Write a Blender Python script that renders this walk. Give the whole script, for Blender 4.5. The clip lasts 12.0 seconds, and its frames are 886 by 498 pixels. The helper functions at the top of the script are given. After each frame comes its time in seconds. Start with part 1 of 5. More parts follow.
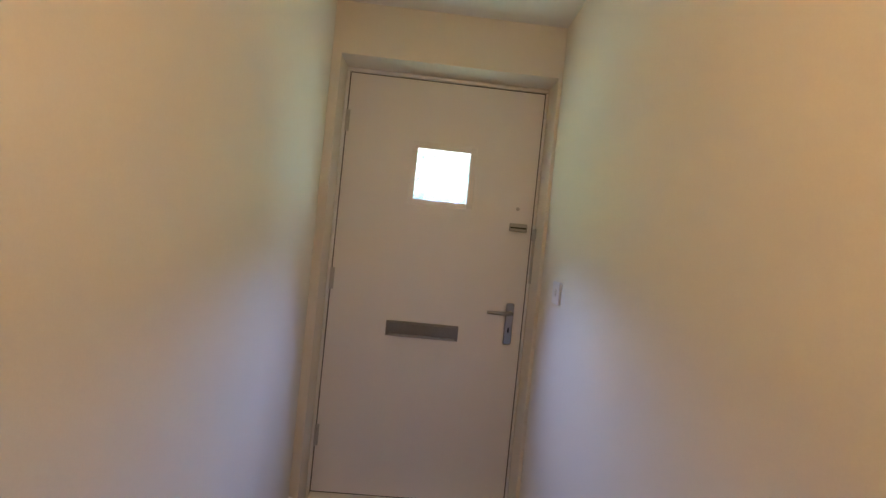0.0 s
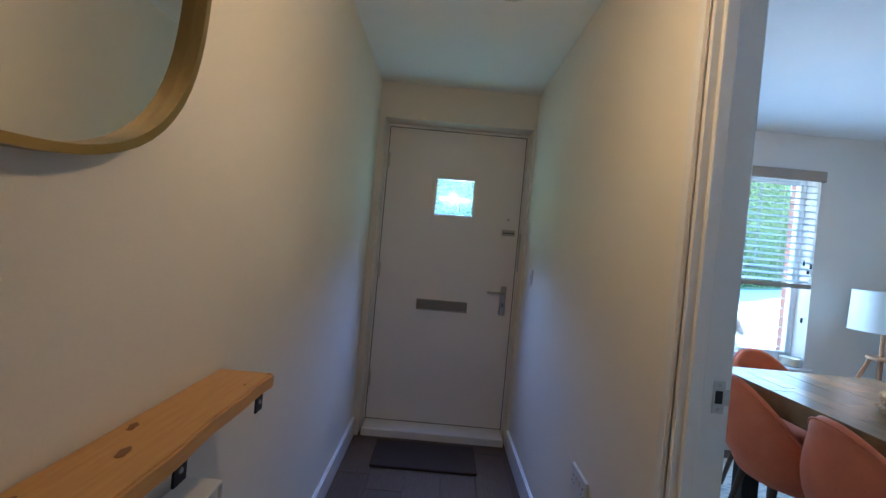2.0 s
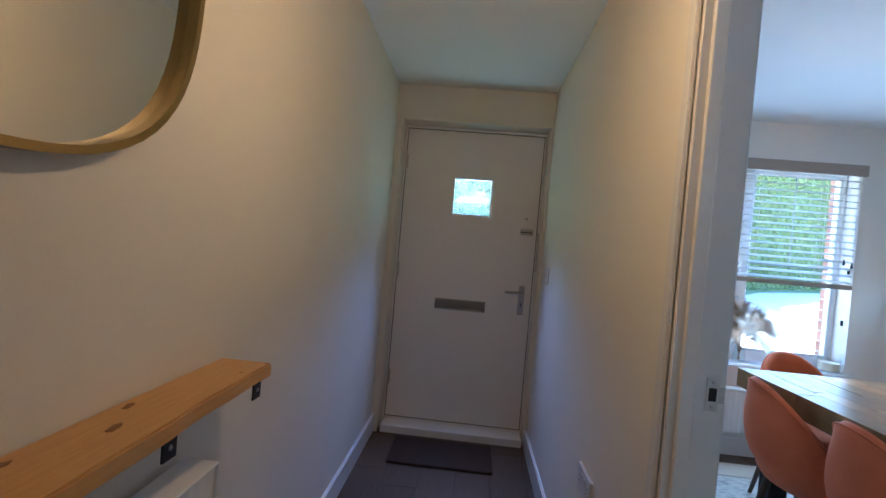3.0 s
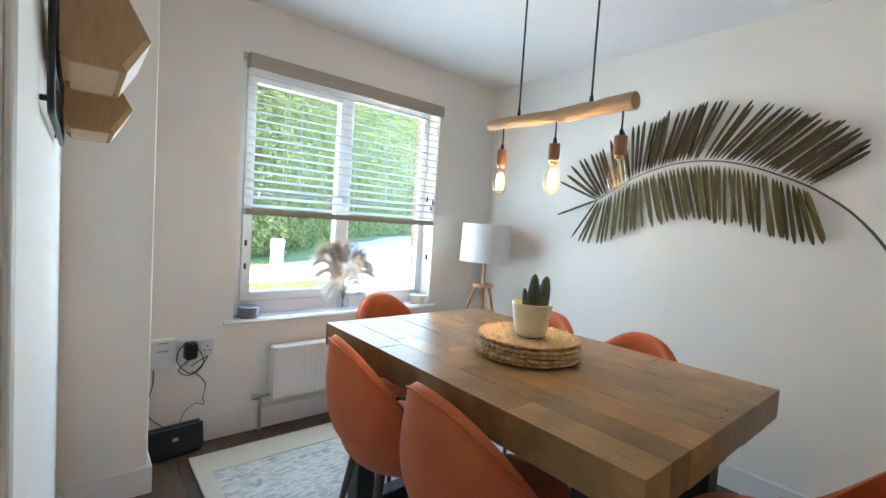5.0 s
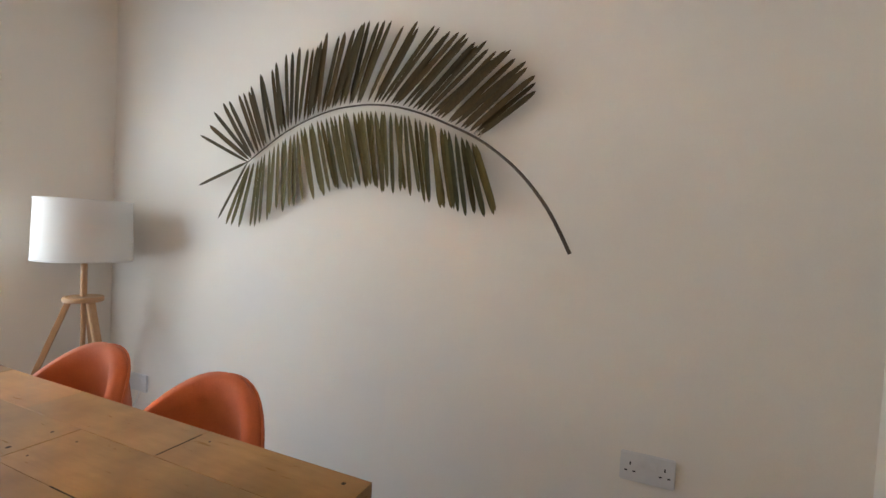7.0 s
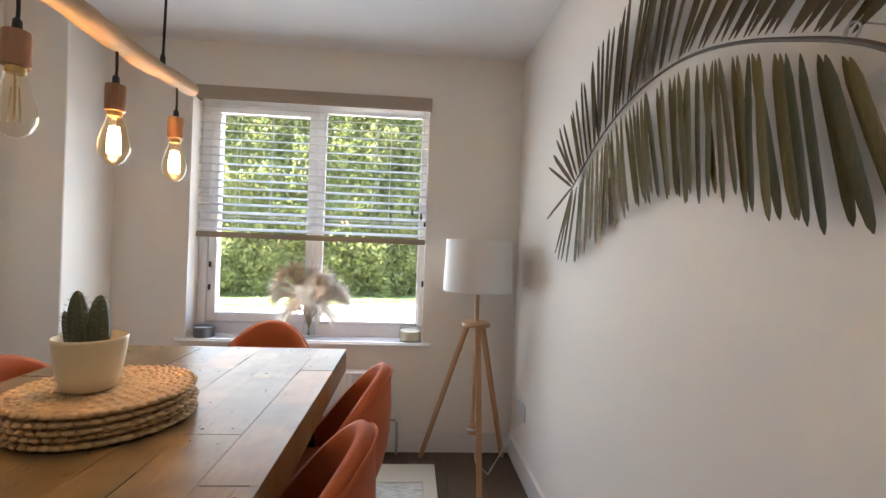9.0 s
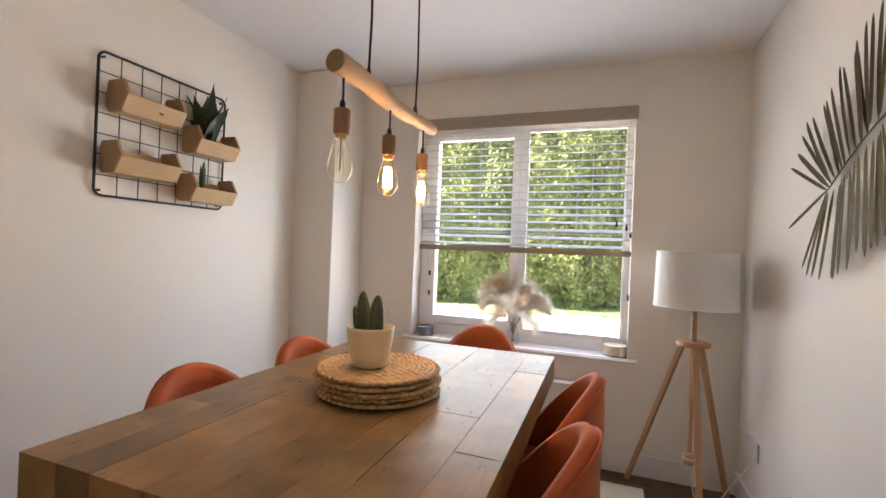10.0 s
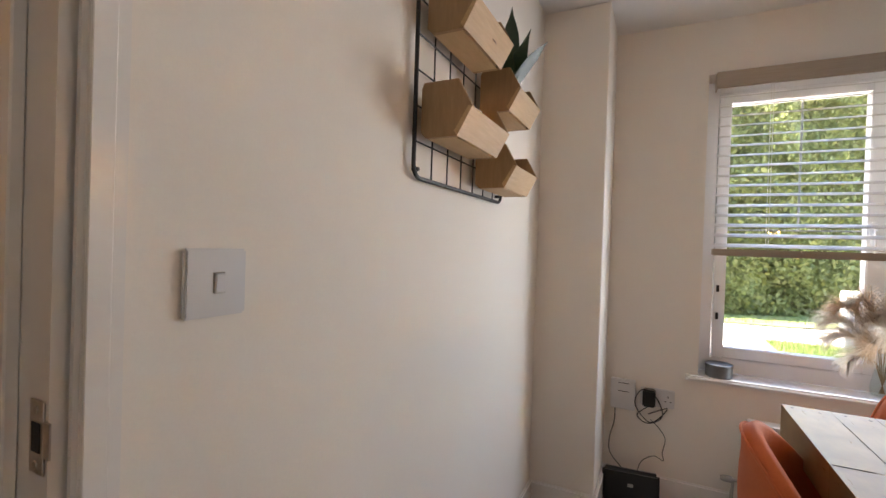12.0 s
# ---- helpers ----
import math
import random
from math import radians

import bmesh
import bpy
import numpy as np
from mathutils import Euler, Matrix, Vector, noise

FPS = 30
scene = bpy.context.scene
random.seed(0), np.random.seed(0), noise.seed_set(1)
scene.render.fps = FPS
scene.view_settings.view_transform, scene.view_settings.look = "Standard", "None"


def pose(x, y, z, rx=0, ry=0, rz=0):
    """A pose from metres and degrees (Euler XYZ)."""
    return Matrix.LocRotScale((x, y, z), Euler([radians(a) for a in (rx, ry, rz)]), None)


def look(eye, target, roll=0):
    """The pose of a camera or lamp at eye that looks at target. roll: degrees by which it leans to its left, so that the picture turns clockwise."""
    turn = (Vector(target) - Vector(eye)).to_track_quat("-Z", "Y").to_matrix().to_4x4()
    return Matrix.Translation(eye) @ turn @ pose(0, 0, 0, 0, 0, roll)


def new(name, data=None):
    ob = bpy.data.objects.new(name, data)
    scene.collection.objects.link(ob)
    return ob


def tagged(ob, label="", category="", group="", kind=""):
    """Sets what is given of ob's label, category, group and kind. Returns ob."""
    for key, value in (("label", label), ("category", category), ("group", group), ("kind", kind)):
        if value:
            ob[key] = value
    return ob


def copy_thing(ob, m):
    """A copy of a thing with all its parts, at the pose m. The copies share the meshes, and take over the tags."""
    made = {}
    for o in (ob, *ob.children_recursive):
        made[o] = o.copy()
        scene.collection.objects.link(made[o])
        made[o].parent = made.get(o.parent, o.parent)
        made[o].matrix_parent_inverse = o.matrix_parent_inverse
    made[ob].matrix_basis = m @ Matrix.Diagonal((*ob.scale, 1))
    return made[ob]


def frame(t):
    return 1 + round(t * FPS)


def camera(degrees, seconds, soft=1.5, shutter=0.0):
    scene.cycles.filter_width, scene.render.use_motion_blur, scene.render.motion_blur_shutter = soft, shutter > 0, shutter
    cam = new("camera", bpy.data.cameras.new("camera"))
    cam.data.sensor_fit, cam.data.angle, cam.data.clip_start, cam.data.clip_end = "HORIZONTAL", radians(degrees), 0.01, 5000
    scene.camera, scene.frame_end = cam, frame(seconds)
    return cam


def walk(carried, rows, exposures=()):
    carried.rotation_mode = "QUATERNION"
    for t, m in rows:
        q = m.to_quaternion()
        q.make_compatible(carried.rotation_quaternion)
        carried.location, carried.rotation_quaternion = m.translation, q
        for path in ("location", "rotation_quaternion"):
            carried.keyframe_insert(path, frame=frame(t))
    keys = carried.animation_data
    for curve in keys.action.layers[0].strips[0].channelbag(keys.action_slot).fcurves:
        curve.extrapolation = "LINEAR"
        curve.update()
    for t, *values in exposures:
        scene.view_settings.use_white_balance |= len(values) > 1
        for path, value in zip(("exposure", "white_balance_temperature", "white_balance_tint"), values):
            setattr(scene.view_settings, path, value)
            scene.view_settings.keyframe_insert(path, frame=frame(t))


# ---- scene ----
cam = camera(90.4, 12.0)

# seconds, eye, target, roll
PATH = [
    (0, (0.188, 0.281, 1.262), (0.274, 2.279, 1.241), 5.8),
    (0.5, (0.163, -0.017, 1.27), (0.285, 1.979, 1.256), 5.8),
    (1, (0.165, -0.245, 1.254), (0.289, 1.751, 1.247), 5.6),
    (1.5, (0.17, -0.468, 1.267), (0.279, 1.529, 1.243), 5.4),
    (2, (0.177, -0.605, 1.265), (0.187, 1.395, 1.241), 5.2),
    (2.5, (0.196, -0.674, 1.267), (0.088, 1.323, 1.246), 5.1),
    (2.7, (0.213, -0.678, 1.264), (0.065, 1.316, 1.246), 5.1),
    (3.5, (0.43, -0.40, 1.245), (0.42, 1.60, 1.195), 4.6),
    (4.3, (0.656, -0.11, 1.213), (1.288, 1.786, 1.15), 4.2),
    (4.5, (0.728, -0.053, 1.208), (1.563, 1.762, 1.125), 4.0),
    (5, (0.865, 0.031, 1.194), (2.142, 1.566, 1.081), 3.8),
    (5.5, (1.003, 0.083, 1.184), (2.591, 1.291, 1.053), 3.9),
    (6, (1.229, 0.101, 1.159), (3.005, 1.011, 1.034), 4.0),
    (6.5, (1.583, 0.073, 1.16), (3.428, 0.839, 1.063), 3.3),
    (6.7, (1.733, 0.075, 1.156), (3.584, 0.827, 1.07), 3.0),
    (7.5, (2.19, -0.08, 1.135), (3.95, 0.93, 1.105), 2.7),
    (8.3, (2.611, 0.105, 1.12), (3.727, 1.765, 1.136), 2.5),
    (8.5, (2.685, 0.06, 1.155), (3.526, 1.874, 1.146), 2.5),
    (9, (2.723, -0.029, 1.17), (2.866, 1.966, 1.161), 2.2),
    (9.5, (2.698, -0.097, 1.174), (2.32, 1.867, 1.176), 2.1),
    (10, (2.659, -0.142, 1.173), (1.972, 1.736, 1.179), 2.3),
    (10.5, (2.426, -0.132, 1.178), (1.612, 1.695, 1.168), 2.2),
    (11, (2.092, -0.064, 1.188), (1.197, 1.725, 1.176), 2.2),
    (11.5, (1.698, 0.055, 1.175), (0.768, 1.826, 1.166), 2.0),
    (12, (1.321, 0.129, 1.184), (0.438, 1.924, 1.165), 1.9),
]
EXPOSURES = [
    (0.0, 6.1, 5350, 6), (0.5, 5.95, 5100, 5), (1.0, 5.87, 4800, 3), (1.5, 5.52, 4200, -1), (2.0, 5.27, 4230, 0), (2.7, 5.25, 4350, 4), (4.3, 5.65, 4900, -7), (4.8, 5.65, 5300, -1), (5.5, 5.57, 5950, 6),
    (6.5, 5.42, 6400, 11), (8.5, 5.15, 6200, 9), (9.5, 5.22, 6800, 18), (10.5, 5.17, 6900, 16), (11.5, 5.07, 6800, 12), (12.0, 5.05, 6900, 17),
]
walk(cam, [(t, look(eye, target, roll)) for t, eye, target, roll in PATH], EXPOSURES)

# ---- world and sun ----
SUN_EL, SUN_AZ = radians(56), radians(262)  # azimuth clockwise from +y
world = bpy.data.worlds.new("world")
scene.world = world
world.use_nodes = True
wn = world.node_tree
sky = wn.nodes.new("ShaderNodeTexSky")
sky.sky_type = "NISHITA"
sky.sun_disc = False
sky.sun_elevation, sky.sun_rotation = SUN_EL, SUN_AZ
wn.links.new(sky.outputs[0], wn.nodes["Background"].inputs[0])
wn.nodes["Background"].inputs[1].default_value = 0.046
sun_data = bpy.data.lights.new("sun", "SUN")
sun_data.energy, sun_data.angle, sun_data.color = 1.8, radians(0.5), (1.0, 0.95, 0.87)
sun = new("sun", sun_data)
sun_dir = Vector((math.sin(SUN_AZ) * math.cos(SUN_EL), math.cos(SUN_AZ) * math.cos(SUN_EL), math.sin(SUN_EL)))
sun.matrix_world = look(tuple(sun_dir * 30), (0, 0, 0))



def bulb_light(name, at, watts, radius):
    data = bpy.data.lights.new(name, "POINT")
    data.energy, data.color, data.shadow_soft_size = watts, (1.0, 0.53, 0.20), radius
    new(name, data).location = at


# the two lit pendant bulbs over the table and the globe bulb in the hall
bulb_light("pendant_light", (2.086, 0.952, 1.366), 0.15, 0.016)
bulb_light("pendant_light", (2.086, 1.192, 1.366), 0.15, 0.016)
bulb_light("hall_light", (0.272, 0.26, 1.812), 0.22, 0.03)


def sky_light(name, at, towards, w, h, watts, color, spread=180):
    data = bpy.data.lights.new(name, "AREA")
    data.shape, data.size, data.size_y = "RECTANGLE", w, h
    data.energy, data.color, data.spread = watts, color, radians(spread)
    new(name, data).matrix_world = look(at, towards)


# daylight in the window's opening; in the door's small light, sky from above and hedge from below
sky_light("window_daylight", (2.165, 2.456, 1.10), (2.165, 0.0, 0.98), 1.24, 0.95, 0.50, (0.74, 0.88, 1.0))
sky_light("door_daylight", (0.2415, 2.338, 1.60), (0.2415, 1.938, 1.08), 0.20, 0.10, 0.065, (0.48, 0.57, 1.0), 76)
sky_light("door_hedge_light", (0.2415, 2.338, 1.56), (0.2415, 1.638, 1.70), 0.20, 0.12, 0.013, (0.80, 1.0, 0.50), 150)

# ---- plan ----
HL, HR = -0.285, 0.715        # hall walls
L, P = 0.815, 3.335             # dining room walls
YW, YD, YB = 2.48, 2.14, -0.56  # window wall, hall front wall, dining back wall
YF = 2.19                     # hall face of the front wall
YH = -2.2                     # hall back wall
CE = 2.255                     # ceiling
BX = 1.10                     # end of the boxed corner
DY0, DY1, DH = -0.43, 0.335, 2.02  # doorway between hall and dining room
OUT = 2.775                    # outer face of the front wall
G = -0.35                     # ground outside


# ---- material helpers ----
def material(name, color, rough=0.6, metal=0.0, **k):
    """A procedural surface: two scales of tone variation, bump, optional per-object tint."""
    m = bpy.data.materials.new(name)
    m.use_nodes = True
    nt = m.node_tree
    b = nt.nodes["Principled BSDF"]
    b.inputs["Roughness"].default_value = rough
    b.inputs["Metallic"].default_value = metal
    b.inputs["Specular IOR Level"].default_value = k.get("spec", 0.5)
    link = nt.links.new
    tc = nt.nodes.new("ShaderNodeTexCoord")
    vec = tc.outputs["Object"]
    info = nt.nodes.new("ShaderNodeObjectInfo")
    if k.get("shift"):
        add = nt.nodes.new("ShaderNodeVectorMath")
        add.operation = "MULTIPLY_ADD"
        comb = nt.nodes.new("ShaderNodeCombineXYZ")
        for i in range(3):
            link(info.outputs["Random"], comb.inputs[i])
        link(comb.outputs[0], add.inputs[0])
        add.inputs[1].default_value = (37, 53, 71)
        link(vec, add.inputs[2])
        vec = add.outputs[0]
    mp = nt.nodes.new("ShaderNodeMapping")
    mp.inputs["Scale"].default_value = k.get("stretch", (1, 1, 1))
    link(vec, mp.inputs[0])
    fine = nt.nodes.new("ShaderNodeTexNoise")
    fine.inputs["Scale"].default_value = k.get("fine", 60)
    fine.inputs["Detail"].default_value = 6
    fine.inputs["Roughness"].default_value = 0.65
    link(mp.outputs[0], fine.inputs["Vector"])
    big = nt.nodes.new("ShaderNodeTexNoise")
    big.inputs["Scale"].default_value = k.get("big", 3)
    big.inputs["Detail"].default_value = 3
    link(vec, big.inputs["Vector"])
    c = Vector(color)
    c2 = Vector(k.get("color2", tuple(x * 0.8 for x in color)))
    ramp = nt.nodes.new("ShaderNodeValToRGB")
    ramp.color_ramp.elements[0].position, ramp.color_ramp.elements[1].position = k.get("span", (0.3, 0.7))
    ramp.color_ramp.elements[0].color, ramp.color_ramp.elements[1].color = (*c2, 1), (*c, 1)
    link(fine.outputs[0], ramp.inputs[0])
    mix = nt.nodes.new("ShaderNodeMix")
    mix.data_type = "RGBA"
    mix.inputs[0].default_value = 0.5
    c3 = Vector(k.get("color3", tuple(x * 0.92 for x in color)))
    mr = nt.nodes.new("ShaderNodeMapRange")
    mr.inputs[1].default_value, mr.inputs[2].default_value = 0.35, 0.68
    mr.inputs[3].default_value, mr.inputs[4].default_value = 0.0, k.get("blend", 0.5)
    link(big.outputs[0], mr.inputs[0])
    link(mr.outputs[0], mix.inputs[0])
    link(ramp.outputs[0], mix.inputs[6])
    mix.inputs[7].default_value = (*c3, 1)
    out = mix.outputs[2]
    if k.get("tints"):
        tr = nt.nodes.new("ShaderNodeValToRGB")
        els = tr.color_ramp.elements
        cols = k["tints"]
        while len(els) < len(cols):
            els.new(0.5)
        for i, col in enumerate(cols):
            els[i].position, els[i].color = i / (len(cols) - 1), (*col, 1)
        link(info.outputs["Random"], tr.inputs[0])
        mul = nt.nodes.new("ShaderNodeMix")
        mul.data_type, mul.blend_type = "RGBA", "MULTIPLY"
        mul.inputs[0].default_value = 1
        link(out, mul.inputs[6])
        link(tr.outputs[0], mul.inputs[7])
        out = mul.outputs[2]
    if k.get("islands"):
        geo = nt.nodes.new("ShaderNodeNewGeometry")
        tr = nt.nodes.new("ShaderNodeValToRGB")
        els = tr.color_ramp.elements
        cols = k["islands"]
        while len(els) < len(cols):
            els.new(0.5)
        for i, col in enumerate(cols):
            els[i].position, els[i].color = i / (len(cols) - 1), (*col, 1)
        link(geo.outputs["Random Per Island"], tr.inputs[0])
        mul = nt.nodes.new("ShaderNodeMix")
        mul.data_type, mul.blend_type = "RGBA", "MULTIPLY"
        mul.inputs[0].default_value = 1
        link(out, mul.inputs[6])
        link(tr.outputs[0], mul.inputs[7])
        out = mul.outputs[2]
    link(out, b.inputs["Base Color"])
    bump = nt.nodes.new("ShaderNodeBump")
    bump.inputs["Strength"].default_value = k.get("bump", 0.15)
    bump.inputs["Distance"].default_value = k.get("depth", 0.002)
    link(fine.outputs[0], bump.inputs["Height"])
    link(bump.outputs[0], b.inputs["Normal"])
    if k.get("gloss"):
        rr = nt.nodes.new("ShaderNodeMapRange")
        rr.inputs[3].default_value, rr.inputs[4].default_value = rough - k["gloss"], rough + k["gloss"]
        link(fine.outputs[0], rr.inputs[0])
        link(rr.outputs[0], b.inputs["Roughness"])
    if k.get("sheen"):
        b.inputs["Sheen Weight"].default_value = k["sheen"]
        b.inputs["Sheen Roughness"].default_value = 0.4
        b.inputs["Sheen Tint"].default_value = (*k.get("sheen_tint", (1, 0.75, 0.6)), 1)
    if k.get("through"):
        b.inputs["Subsurface Weight"].default_value = 0.0
        tl = nt.nodes.new("ShaderNodeBsdfTranslucent")
        link(out, tl.inputs[0])
        ms = nt.nodes.new("ShaderNodeMixShader")
        ms.inputs[0].default_value = k["through"]
        link(b.outputs[0], ms.inputs[1])
        link(tl.outputs[0], ms.inputs[2])
        link(ms.outputs[0], nt.nodes["Material Output"].inputs[0])
    return m


def glass(name, color=(1, 1, 1), rough=0.0, ior=1.45):
    m = bpy.data.materials.new(name)
    m.use_nodes = True
    b = m.node_tree.nodes["Principled BSDF"]
    b.inputs["Base Color"].default_value = (*color, 1)
    b.inputs["Transmission Weight"].default_value = 1
    b.inputs["Roughness"].default_value = rough
    b.inputs["IOR"].default_value = ior
    return m


def pane_glass(name, tint, gloss_rough=0.0, haze=0.0):
    """Thin flat glazing: clear, with a Fresnel gloss; haze scatters a share of the light, as obscured glass does."""
    m = bpy.data.materials.new(name)
    m.use_nodes = True
    nt = m.node_tree
    nt.nodes.remove(nt.nodes["Principled BSDF"])
    clear = nt.nodes.new("ShaderNodeBsdfTransparent")
    clear.inputs[0].default_value = (*tint, 1)
    shine = nt.nodes.new("ShaderNodeBsdfGlossy")
    shine.inputs["Roughness"].default_value = gloss_rough
    edge = nt.nodes.new("ShaderNodeLayerWeight")
    edge.inputs[0].default_value = 0.5
    steep = nt.nodes.new("ShaderNodeMath")
    steep.operation = "POWER"
    steep.inputs[1].default_value = 4.0
    nt.links.new(edge.outputs["Facing"], steep.inputs[0])
    fres = nt.nodes.new("ShaderNodeMapRange")
    fres.inputs[3].default_value, fres.inputs[4].default_value = 0.02, 0.45
    nt.links.new(steep.outputs[0], fres.inputs[0])
    mix = nt.nodes.new("ShaderNodeMixShader")
    nt.links.new(fres.outputs[0], mix.inputs[0])
    body = clear.outputs[0]
    if haze:
        soft = nt.nodes.new("ShaderNodeBsdfTranslucent")
        soft.inputs[0].default_value = (*tint, 1)
        hz = nt.nodes.new("ShaderNodeMixShader")
        hz.inputs[0].default_value = haze
        nt.links.new(clear.outputs[0], hz.inputs[1])
        nt.links.new(soft.outputs[0], hz.inputs[2])
        body = hz.outputs[0]
    nt.links.new(body, mix.inputs[1])
    nt.links.new(shine.outputs[0], mix.inputs[2])
    nt.links.new(mix.outputs[0], nt.nodes["Material Output"].inputs[0])
    return m


def glow(name, color, strength):
    m = bpy.data.materials.new(name)
    m.use_nodes = True
    b = m.node_tree.nodes["Principled BSDF"]
    b.inputs["Base Color"].default_value = (*color, 1)
    b.inputs["Emission Color"].default_value = (*color, 1)
    b.inputs["Emission Strength"].default_value = strength
    m.cycles.emission_sampling = "NONE"
    return m


# ---- materials ----
WALL = material("wall_paint", (0.81, 0.765, 0.70), 0.75, fine=220, big=1.2, color2=(0.785, 0.74, 0.675), color3=(0.795, 0.75, 0.68), bump=0.10, depth=0.001)
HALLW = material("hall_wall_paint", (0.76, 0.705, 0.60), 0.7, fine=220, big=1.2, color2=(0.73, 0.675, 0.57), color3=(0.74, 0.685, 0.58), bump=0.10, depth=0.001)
CEIL = material("ceiling_paint", (0.82, 0.81, 0.80), 0.85, fine=180, big=1.5, color2=(0.80, 0.785, 0.77), bump=0.12, depth=0.001)
TRIM = material("white_gloss_trim", (0.82, 0.80, 0.77), 0.20, fine=40, big=4, color2=(0.80, 0.775, 0.74), bump=0.05, depth=0.001)
UPVC = material("white_upvc", (0.84, 0.85, 0.86), 0.25, fine=30, big=5, color2=(0.82, 0.83, 0.84), bump=0.02)
DOORP = material("door_white_paint", (0.80, 0.775, 0.75), 0.38, fine=90, big=2.5, color2=(0.78, 0.755, 0.725), color3=(0.77, 0.74, 0.71), bump=0.06, depth=0.0008, stretch=(6, 6, 1))
FLOORM = material("laminate_plank", (0.125, 0.088, 0.060), 0.46, fine=26, big=4, color2=(0.062, 0.043, 0.029), color3=(0.088, 0.062, 0.042), stretch=(6, 0.5, 6), shift=True, bump=0.12, gloss=0.08, spec=0.25, tints=[(0.75, 0.75, 0.78), (1.05, 1.0, 0.95), (0.9, 0.88, 0.85), (1.2, 1.15, 1.1)])
GAP = material("floor_underlay", (0.03, 0.026, 0.022), 0.9)
TABLEW = material("reclaimed_wood", (0.40, 0.262, 0.126), 0.29, fine=13, big=8, color2=(0.26, 0.168, 0.079), color3=(0.18, 0.118, 0.057), span=(0.12, 0.92), blend=0.8, stretch=(6, 0.8, 6), shift=True, bump=0.05, depth=0.0010, gloss=0.05, tints=[(0.72, 0.71, 0.67), (1.05, 1.0, 0.92), (0.84, 0.82, 0.76), (1.48, 1.18, 0.86), (0.95, 0.92, 0.84), (1.18, 1.06, 0.92), (0.78, 0.76, 0.72), (1.30, 1.13, 0.94)], spec=0.15)
KNOT = material("nail_hole", (0.02, 0.014, 0.01), 0.9)
BLACKM = material("black_metal", (0.018, 0.018, 0.018), 0.42, 0.3, fine=80, bump=0.05)
VELVET = material("rust_velvet", (0.50, 0.118, 0.036), 0.82, fine=240, big=7, color2=(0.41, 0.088, 0.026), color3=(0.58, 0.155, 0.05), blend=0.6, bump=0.12, depth=0.001, sheen=0.22, sheen_tint=(1.0, 0.62, 0.45))
WALNUT = material("dark_walnut_leg", (0.075, 0.04, 0.022), 0.4, fine=30, stretch=(5, 5, 0.6), color2=(0.045, 0.024, 0.014), bump=0.1)
OAK = material("pale_oak", (0.50, 0.29, 0.145), 0.45, fine=24, big=6, stretch=(7, 7, 0.6), color2=(0.38, 0.21, 0.10), color3=(0.44, 0.25, 0.125), bump=0.1)
SHADE = material("white_linen_shade", (0.84, 0.82, 0.79), 0.85, fine=330, big=5, color2=(0.79, 0.77, 0.74), bump=0.2, depth=0.001, through=0.35)
LOGW = material("driftwood", (0.62, 0.43, 0.24), 0.6, fine=18, big=7, stretch=(6, 0.7, 6), color2=(0.47, 0.31, 0.165), color3=(0.50, 0.35, 0.20), bump=0.3, depth=0.003)
ENDW = material("driftwood_end", (0.40, 0.26, 0.13), 0.7, fine=50, color2=(0.28, 0.17, 0.08), bump=0.2)
HOLDER = material("wood_lamp_holder", (0.40, 0.20, 0.10), 0.5, fine=30, stretch=(5, 5, 0.7), color2=(0.30, 0.145, 0.07), bump=0.1)
FLEX = material("black_fabric_flex", (0.025, 0.02, 0.017), 0.8, fine=600, bump=0.3)
BULBG = pane_glass("amber_bulb_glass", (1.0, 0.965, 0.88))
BULBC = pane_glass("clear_bulb_glass", (0.995, 0.98, 0.945))
FILA = glow("bulb_filament", (1.0, 0.62, 0.30), 2.6)
FILH = glow("hall_filament", (1.0, 0.58, 0.25), 1.5)
WIRE = material("unlit_filament", (0.5, 0.36, 0.18), 0.3, 0.8)
BRASS = material("brass_cap", (0.60, 0.42, 0.18), 0.3, 0.9, fine=60)
PALMU = material("dried_palm_dark", (0.092, 0.071, 0.038), 0.55, fine=40, big=8, stretch=(1, 6, 1), color2=(0.048, 0.037, 0.021), shift=True, tints=[(0.6, 0.62, 0.6), (1.3, 1.1, 0.85), (0.85, 0.85, 0.8), (1.1, 1.1, 0.9)], bump=0.3, spec=0.12)
PALML = material("dried_palm_light", (0.142, 0.120, 0.048), 0.55, fine=40, big=8, stretch=(1, 6, 1), color2=(0.072, 0.066, 0.028), shift=True, tints=[(0.45, 0.5, 0.5), (1.2, 1.05, 0.8), (0.75, 0.75, 0.65), (1.15, 1.1, 0.95)], bump=0.3, spec=0.12)
STEM = material("palm_stem", (0.075, 0.055, 0.036), 0.65, fine=50, color2=(0.07, 0.05, 0.03), bump=0.2)
PINE = material("pine_planter", (0.62, 0.42, 0.22), 0.55, fine=18, big=9, stretch=(7, 0.7, 7), color2=(0.50, 0.32, 0.155), color3=(0.55, 0.36, 0.18), shift=True, bump=0.12)
PINEE = material("pine_planter_end", (0.42, 0.26, 0.125), 0.6, fine=18, big=9, stretch=(7, 7, 0.8), color2=(0.31, 0.185, 0.085), color3=(0.36, 0.22, 0.10), shift=True, bump=0.12)
SHELFW = material("pine_shelf", (0.60, 0.345, 0.10), 0.36, fine=16, big=6, stretch=(8, 0.6, 8), color2=(0.47, 0.25, 0.062), color3=(0.52, 0.29, 0.08), bump=0.1)
KNOTW = material("pine_knot", (0.22, 0.105, 0.038), 0.5, fine=60)
